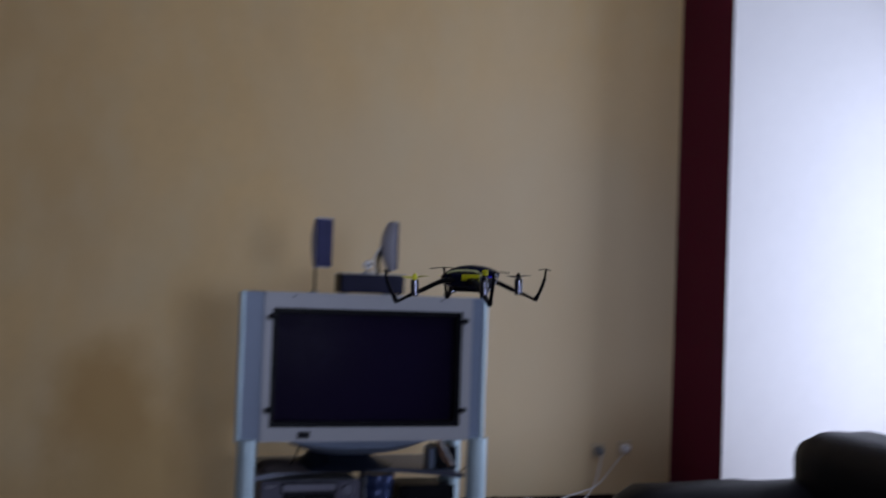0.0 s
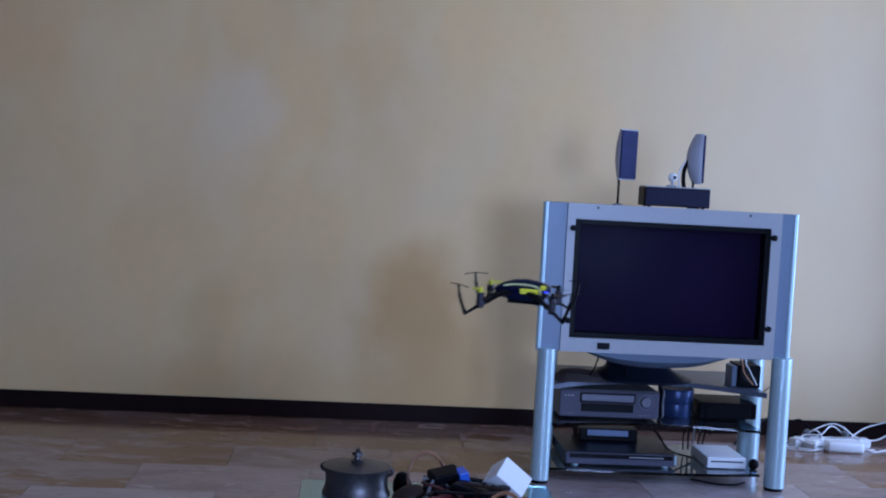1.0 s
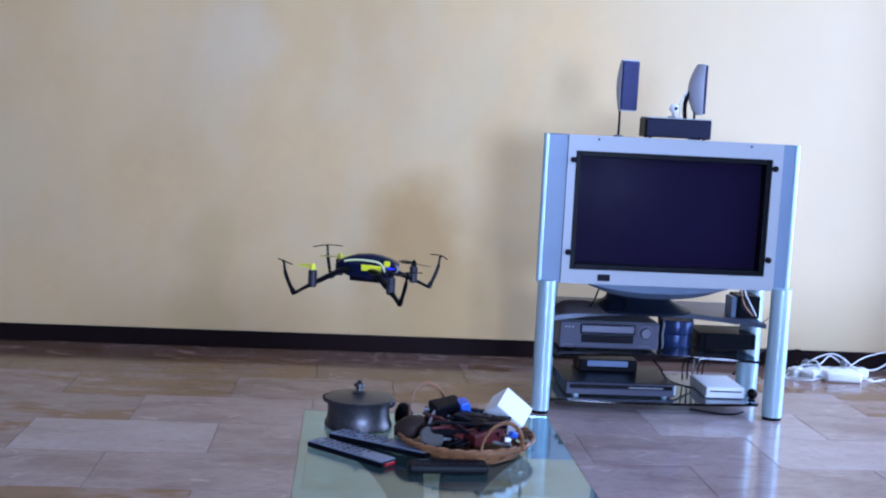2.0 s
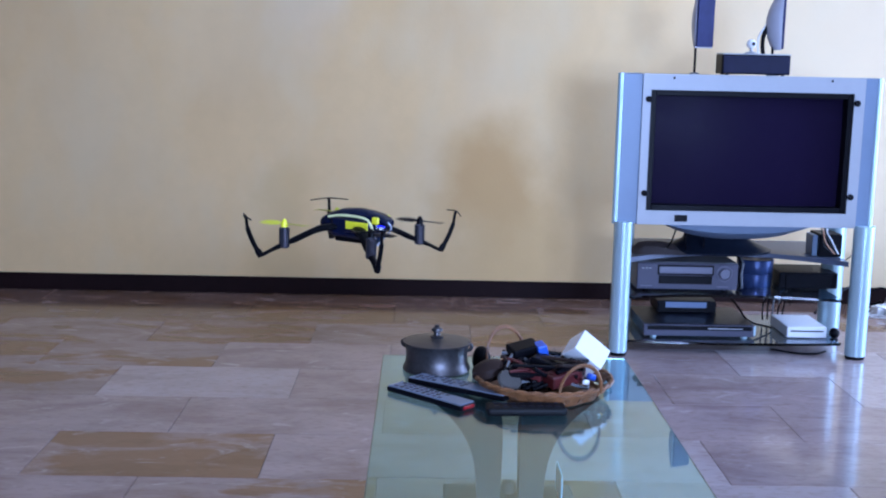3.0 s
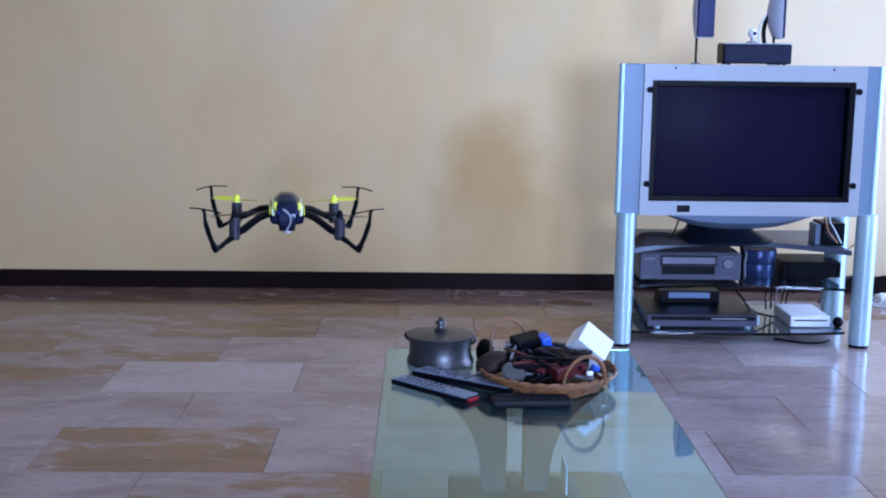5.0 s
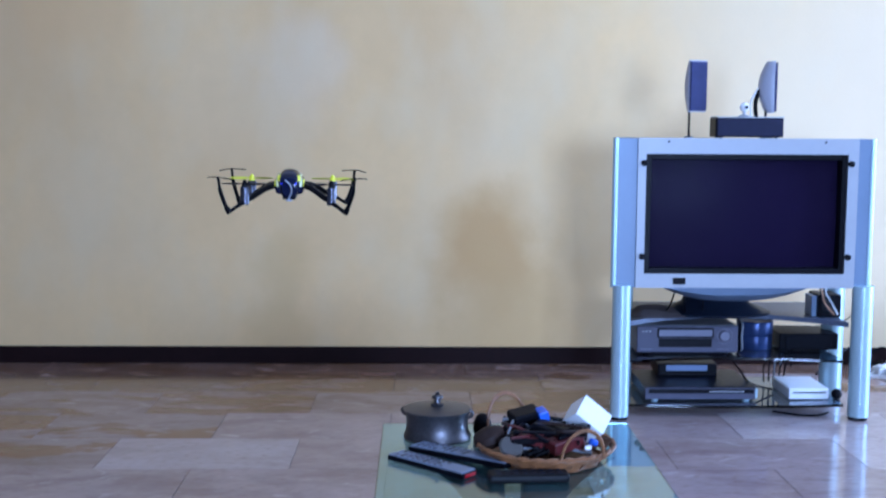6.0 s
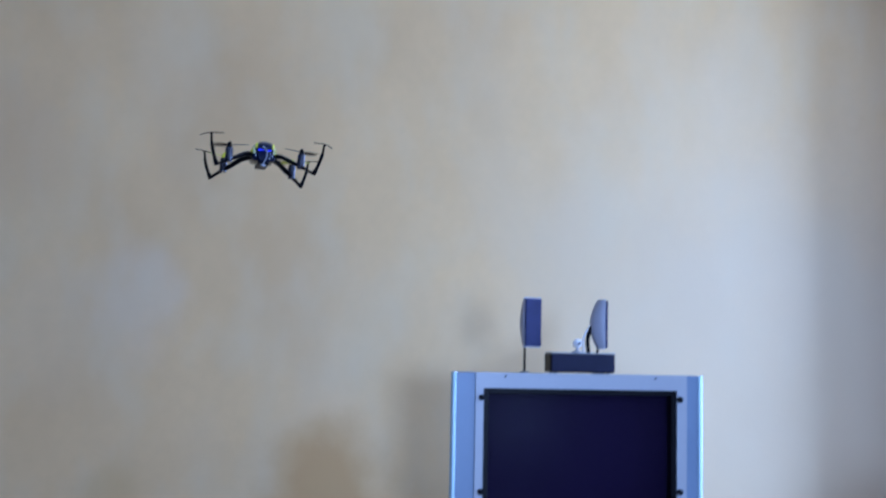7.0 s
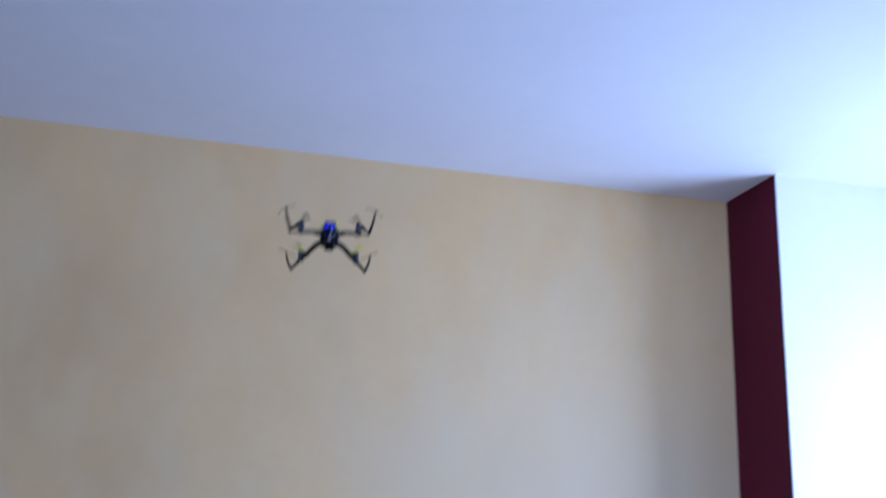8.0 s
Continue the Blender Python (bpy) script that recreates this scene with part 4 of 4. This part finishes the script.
# ---- sofa ----
def sofa():
    s = thing("sofa", "black leather sofa with rounded arms and cushions", "sofa", (1.57, 2.0, 0))
    def cushion(name, x0, x1, y0, y1, z0, z1, r, label=""):
        bm = box(B(), x0, x1, y0, y1, z0, z1)
        bmesh.ops.subdivide_edges(bm, edges=bm.edges[:], cuts=9, use_grid_fill=True)
        cx, cy, cz = (x0 + x1) / 2, (y0 + y1) / 2, (z0 + z1) / 2
        hx, hy, hz = (x1 - x0) / 2, (y1 - y0) / 2, (z1 - z0) / 2
        for v in bm.verts:
            p = Vector(((v.co.x - cx), (v.co.y - cy), (v.co.z - cz)))
            q = Vector((max(-hx + r, min(hx - r, p.x)), max(-hy + r, min(hy - r, p.y)), max(-hz + r, min(hz - r, p.z))))
            d = p - q
            if d.length > 1e-6:
                p = q + d.normalized() * r
            w = 0.008 * noise.noise(p * 9 + Vector((x0, y0, z0))) + 0.004 * noise.noise(p * 26)
            v.co = Vector((cx, cy, cz)) + p + p.normalized() * w
        return part(name, bm, LEATHER, s, label, True)
    cushion("base", 0.04, 0.92, -1.15, 1.12, 0.05, 0.28, 0.04)
    cushion("arm", 0.0, 0.86, 0.90, 1.16, 0.05, 0.515, 0.11, "rounded padded arm")
    cushion("seat_cushion", 0.03, 0.66, 0.02, 0.885, 0.275, 0.45, 0.06)
    cushion("seat_cushion", 0.03, 0.66, -1.13, 0.0, 0.275, 0.45, 0.06)
    cushion("back_cushion", 0.60, 0.94, 0.02, 1.10, 0.40, 0.665, 0.10, "plump back cushion")
    cushion("back_cushion", 0.60, 0.94, -1.13, 0.0, 0.40, 0.665, 0.10, "plump back cushion")
    for x in (0.08, 0.84):
        for y in (-1.08, 1.06):
            part("foot", tube(B(), [(x, y, 0), (x, y, 0.055)], [0.02, 0.026], 16), BLACK, s)


sofa()


# ---- the glazed openings ----
def window(name, along, a0, a1, z0, z1, fixed, label):
    w = tagged(new(name), label, "window", kind="structure")
    def bar(u0, u1, zl, zz, nm="window_frame"):
        y0, y1 = fixed
        bm = box(B(), u0, u1, y0, y1, zl, zz, 0.004) if along == "x" else box(B(), y0, y1, u0, u1, zl, zz, 0.004)
        part(nm, bm, WHITE_PLASTIC, w)
    mid = (a0 + a1) / 2
    for u0, u1 in ((a0, a0 + 0.06), (mid - 0.05, mid + 0.05), (a1 - 0.06, a1)):
        bar(u0, u1, z0, z1)
    for u0, u1 in ((a0 + 0.06, mid - 0.05), (mid + 0.05, a1 - 0.06)):
        bar(u0, u1, z0, z0 + 0.08), bar(u0, u1, z1 - 0.06, z1)
        y = sum(fixed) / 2
        bm = box(B(), u0, u1, y - 0.003, y + 0.003, z0 + 0.08, z1 - 0.06) if along == "x" else box(B(), y - 0.003, y + 0.003, u0, u1, z0 + 0.08, z1 - 0.06)
        part("pane", bm, CLEAR_GLASS, w).visible_shadow = False


window("window_1", "x", 0.55, 1.95, 0.55, 1.75, (Y0 - 0.14, Y0 - 0.08), "white framed small double window")
window("window_2", "y", 2.7, 4.4, 0.0, 2.30, (X1 + 0.08, X1 + 0.14), "white framed tall double window")
window("window_3", "y", 0.0, 2.2, 0.0, 2.30, (X1 + 0.08, X1 + 0.14), "white framed tall double window")


# ---- drone ----
def drone():
    dr = thing("drone", "small black and blue quadcopter drone with yellow markings, hovering", "drone")
    # hull: a lifted teardrop, front at +y
    bm = B()
    rings = []
    def oval(y, w, z0, z1):
        turns = [2 * math.pi * k / 24 for k in range(24)]
        return [bm.verts.new((w * math.copysign(abs(math.cos(a)) ** 0.65, math.cos(a)), y, (z0 + z1) / 2 + (z1 - z0) / 2 * math.copysign(abs(math.sin(a)) ** 0.85, math.sin(a)))) for a in turns]
    for row in ((-0.043, 0.0105, -0.010, 0.0150), (-0.040, 0.0132, -0.0135, 0.0215), (-0.031, 0.0145, -0.0155, 0.0265), (-0.010, 0.0158, -0.015, 0.0285), (0.012, 0.0165, -0.012, 0.0265), (0.031, 0.0155, -0.008, 0.020), (0.043, 0.011, -0.002, 0.013), (0.048, 0.004, 0.002, 0.008)):
        rings.append(oval(*row))
    for r, q in zip(rings, rings[1:]):
        for k in range(24):
            bm.faces.new((r[k], r[(k + 1) % 24], q[(k + 1) % 24], q[k]))
    bm.faces.new(rings[0]), bm.faces.new(rings[-1][::-1])
    part("hull", bm, DRONE_BLUE, dr, "glossy dark blue hull", True)
    bm, rings = B(), []
    for row in ((-0.026, 0.0142, 0.006, 0.0268), (-0.040, 0.0142, 0.0086, 0.0240), (-0.049, 0.0136, 0.0086, 0.0205), (-0.0535, 0.0120, 0.0070, 0.0170)):
        rings.append(oval(*row))
    for r, q in zip(rings, rings[1:]):
        for k in range(24):
            bm.faces.new((r[k], r[(k + 1) % 24], q[(k + 1) % 24], q[k]))
    bm.faces.new(rings[0]), bm.faces.new(rings[-1][::-1])
    part("tail_canopy", bm, DRONE_BLUE, dr, "overhanging dark blue tail", True)
    for s in (-1, 1):
        part("side_pod", box(B(), s * 0.008, s * 0.0212, -0.037, 0.024, -0.009, 0.0165, 0.006, 3), DRONE_BLUE, dr, "", True)
        part("side_sticker", box(B(), s * 0.0205, s * 0.0218, -0.034, -0.001, 0.0030, 0.0130, 0.0005, 1), DRONE_YELLOW, dr, "yellow side sticker")
        part("tail_mark", box(B(), s * 0.0118, s * 0.0168, -0.046, -0.036, 0.0115, 0.0205, 0.0015, 1), DRONE_YELLOW, dr, "yellow tail mark")
        part("stripe", tube(B(), spline([(s * 0.0145, 0.029, 0.0150), (s * 0.0160, 0.012, 0.0185), (s * 0.0166, -0.010, 0.0192), (s * 0.0168, -0.027, 0.0175), (s * 0.0180, -0.0355, 0.012), (s * 0.0170, -0.0385, 0.003)], 5), 0.0017, 6), PALE_YELLOW, dr, "thin pale yellow stripe", True)
    part("battery", box(B(), -0.010, 0.010, -0.039, 0.022, -0.0165, -0.008, 0.002), DRONE_BLACK, dr, "black battery pack")
    part("battery_lead", tube(B(), spline([(-0.005, -0.0538, 0.0140), (0.003, -0.0545, 0.006), (0.004, -0.0480, -0.004), (0.0, -0.039, -0.014)], 5), 0.0011, 6), GREY_POD, dr, "pale battery lead", True)
    for s in (-1, 1):
        part("tail_light", box(B(), s * 0.0066 - 0.0044, s * 0.0066 + 0.0044, -0.0062, 0.0060, -0.0008, 0.0008, 0.0004, 1), LED_BLUE, dr, "blue glowing light under the tail").matrix_basis = pose(0, -0.0450, 0.0084, -1)
    part("camera_pod", lathe(B(), [(0, -0.020), (0.005, -0.0185), (0.0065, -0.013), (0.006, -0.008)], 16, (0, -0.033, 0), sz=1.0), GREY_POD, dr, "pale grey camera pod", True)
    props = []
    for fx, fy in ((-1, 1), (1, 1), (-1, -1), (1, -1)):
        d = Vector((fx, fy, 0)).normalized()
        q = Vector((-d.y, d.x, 0))
        front = fy > 0
        mat = DRONE_BLACK
        at = lambda r, z: d * r + Vector((0, 0, z))
        arm = part("arm", tube(B(), spline([at(0.018, 0.004), at(0.045, 0.001), at(0.078, -0.013), at(0.100, -0.022), at(0.1196, -0.0315)], 5),
                               [0.0074] * 6 + [0.0064] * 5 + [0.0050] * 5 + [0.004] * 5, 10, flat=0.6), mat, dr, "", True)
        part("guard", tube(B(), spline([at(0.1196, -0.0325), at(0.1290, -0.016), at(0.1365, 0.003), at(0.1385, 0.016), at(0.1409, 0.0204)], 5),
                           [0.0042] * 3 + [0.003] * 8 + [0.002] * 10, 8), DRONE_BLACK, arm, "thin upturned guard", True)
        tip = d * 0.1409 + Vector((0, 0, 0.0204))
        part("guard_bar", tube(B(), spline([tip - q * 0.027 - d * 0.004 + Vector((0, 0, -0.002)), tip, tip + q * 0.027 - d * 0.004 + Vector((0, 0, -0.002))], 5), 0.0009, 6), DRONE_BLACK, arm)
        c = d * 0.09
        part("motor", tube(B(), [(c.x, c.y, -0.0225), (c.x, c.y, -0.021), (c.x, c.y, 0.003), (c.x, c.y, 0.0045)], [0.0055, 0.0068, 0.0068, 0.005], 16), DRONE_SILVER, arm, "small cylindrical motor", True)
        bm = B()
        lathe(bm, [(0, 0.0150), (0.002, 0.0142), (0.0042, 0.010), (0.0046, 0.004), (0, 0.004)], 12)
        pitch = radians(16 if fx * fy > 0 else -16)
        for s in (-1, 1):
            across = Vector((0, s * math.cos(pitch), math.sin(pitch)))
            lift = Vector((0, -s * math.sin(pitch), math.cos(pitch)))
            rows = [[bm.verts.new(Vector((s * r, 0, 0.0085)) + across * (w * e) + lift * (0.0007 * f)) for e, f in ((-1, 0), (-0.3, 1), (0.6, 0.8), (1, 0), (0.5, -0.6), (-0.4, -0.5))]
                    for r, w in ((0.003, 0.0022), (0.010, 0.0058), (0.018, 0.0066), (0.028, 0.0052), (0.034, 0.0026))]
            for p, q in zip(rows, rows[1:]):
                for k in range(6):
                    bm.faces.new((p[k], p[(k + 1) % 6], q[(k + 1) % 6], q[k]))
            bm.faces.new(rows[0]), bm.faces.new(rows[-1][::-1])
        me = part("propeller", bm, DRONE_YELLOW if front else DRONE_BLACK, dr, "yellow two-blade propeller" if front else "", True)
        props.append((me, c, 1 if fx * fy > 0 else -1))
    return dr, props


DRONE, PROPS = drone()
DRONE_ROWS = [
    (0.0, pose(0.678, 1.850, 1.072, -0.5, -2.8, 42.0)),
    (0.2, pose(0.644, 2.047, 1.022, -6.7, 4.4, 38.9)),
    (0.5, pose(0.536, 2.269, 0.942, -2.8, 3.7, 57.7)),
    (0.6, pose(0.476, 2.189, 0.928, 3.5, -1.8, 68.0)),
    (0.8, pose(0.383, 2.128, 0.895, 6.1, -1.8, 73.3)),
    (1.0, pose(0.314, 2.119, 0.873, 1.2, -2.0, 75.4)),
    (1.2, pose(0.246, 2.070, 0.856, -0.2, -2.1, 72.2)),
    (2.3, pose(-0.016, 1.794, 0.810, 1.1, -1.3, 70.7)),
    (2.5, pose(-0.036, 1.725, 0.815, 0.6, -1.3, 69.6)),
    (2.7, pose(-0.054, 1.644, 0.823, 0.3, -1.3, 68.0)),
    (3.0, pose(-0.086, 1.521, 0.843, 0.9, -0.6, 62.5)),
    (3.5, pose(-0.083, 1.392, 0.866, -0.4, 0.3, 51.0)),
    (4.0, pose(-0.100, 1.384, 0.870, 1.2, -1.0, 38.2)),
    (4.2, pose(-0.109, 1.385, 0.875, 1.5, -0.6, 32.5)),
    (5.3, pose(-0.191, 1.576, 0.853, 0.9, 0.9, 3.0)),
    (5.5, pose(-0.197, 1.635, 0.862, 0.9, 0.8, 2.5)),
    (5.7, pose(-0.200, 1.708, 0.894, 0.5, 0.6, 2.2)),
    (6.0, pose(-0.197, 1.825, 0.968, 1.2, 0.5, 3.2)),
    (6.2, pose(-0.187, 1.897, 1.043, 0.7, 1.4, 3.7)),
    (6.5, pose(-0.144, 2.044, 1.156, -0.0, 1.8, 4.3)),
    (6.7, pose(-0.097, 2.080, 1.246, 1.0, 1.2, 5.8)),
    (7.0, pose(-0.003, 2.168, 1.422, 0.1, 2.5, 5.8)),
    (7.2, pose(0.073, 2.225, 1.542, 1.0, 1.1, 7.0)),
    (7.5, pose(0.216, 2.266, 1.719, -2.8, 3.0, 5.8)),
    (7.7, pose(0.322, 2.317, 1.819, -12.3, 2.3, 4.6)),
    (7.9, pose(0.420, 2.472, 1.850, -15.3, 0.9, -0.1)),
    (8.0, pose(0.465, 2.570, 1.824, -14.2, -0.7, -9.9)),
]


# ---- floor tiles ----
def floor_tiles():
    lx, ly, gap = 0.603, 0.353, 0.0016
    meshes, rng = {}, random.Random(31)
    known = {(-1, -2): TILE_OCHRE, (0, -2): TILE_GREY, (-2, -2): TILE_GREY, (-1, -3): TILE_GREY, (0, -3): TILE_MIXED, (-1, -1): TILE_GREY, (0, -1): TILE_GREY,
             (-2, -1): TILE_GREY, (-1, 0): TILE_PALE, (0, 0): TILE_GREY, (-2, 0): TILE_MIXED, (-1, 1): TILE_MIXED, (0, 1): TILE_GREY, (-2, 1): TILE_MIXED,
             (-1, 2): TILE_OCHRE, (0, 2): TILE_MIXED, (-2, 2): TILE_MIXED, (-1, 3): TILE_BROWN_REFLECT, (0, 3): TILE_OCHRE, (-2, 3): TILE_BROWN_REFLECT, (1, 3): TILE_BROWN_REFLECT, (1, 2): TILE_OCHRE,
             (2, -2): TILE_GREY, (3, -2): TILE_MIXED, (2, -1): TILE_GREY, (3, -1): TILE_GREY, (2, 0): TILE_GREY, (3, 0): TILE_PALE, (1, 0): TILE_GREY, (1, 1): TILE_GREY, (2, 1): TILE_GREY, (2, 2): TILE_GREY, (3, 1): TILE_PALE, (3, 2): TILE_GREY, (2, 3): TILE_MIXED, (1, -2): TILE_PALE, (1, -1): TILE_MIXED}

    # rows next to the wall take the brown cut with the painted skirting reflection
    def cut_of(i, j):
        pick = rng.choice((TILE_GREY, TILE_GREY, TILE_PALE, TILE_MIXED, TILE_MIXED, TILE_OCHRE))
        return known.get((i, j), TILE_BROWN_REFLECT if j >= 4 else pick)

    for j in range(-18, 6):
        for i in range(-6, 10):
            x, y = -0.398 + i * lx - (lx / 2 if j % 2 else 0), 3.580 + j * ly
            # tiles are cut where they meet the walls
            x0, x1, y0, y1 = max(x, X0), min(x + lx, X1), max(y, Y0), min(y + ly, YW)
            if x1 - x0 < 0.01 or y1 - y0 < 0.01:
                continue
            size = (round(x1 - x0, 3), round(y1 - y0, 3), cut_of(i, j))
            if size not in meshes:
                bm = box(B(), gap / 2, size[0] - gap / 2, gap / 2, size[1] - gap / 2, -0.02, 0.0, 0.0012, 1)
                me = bpy.data.meshes.new("tile")
                bm.to_mesh(me), bm.free()
                me.materials.append(size[2])
                meshes[size] = me
            ob = new("tile", meshes[size])
            ob.parent, ob.location = floor, (x0, y0, 0)


floor_tiles()


def motions():
    walk(DRONE, DRONE_ROWS)
    for ob, c, way in PROPS:
        walk(ob, [(k / FPS, pose(c.x, c.y, 0, 0, 0, way * 83 * k)) for k in range(241)])


motions()
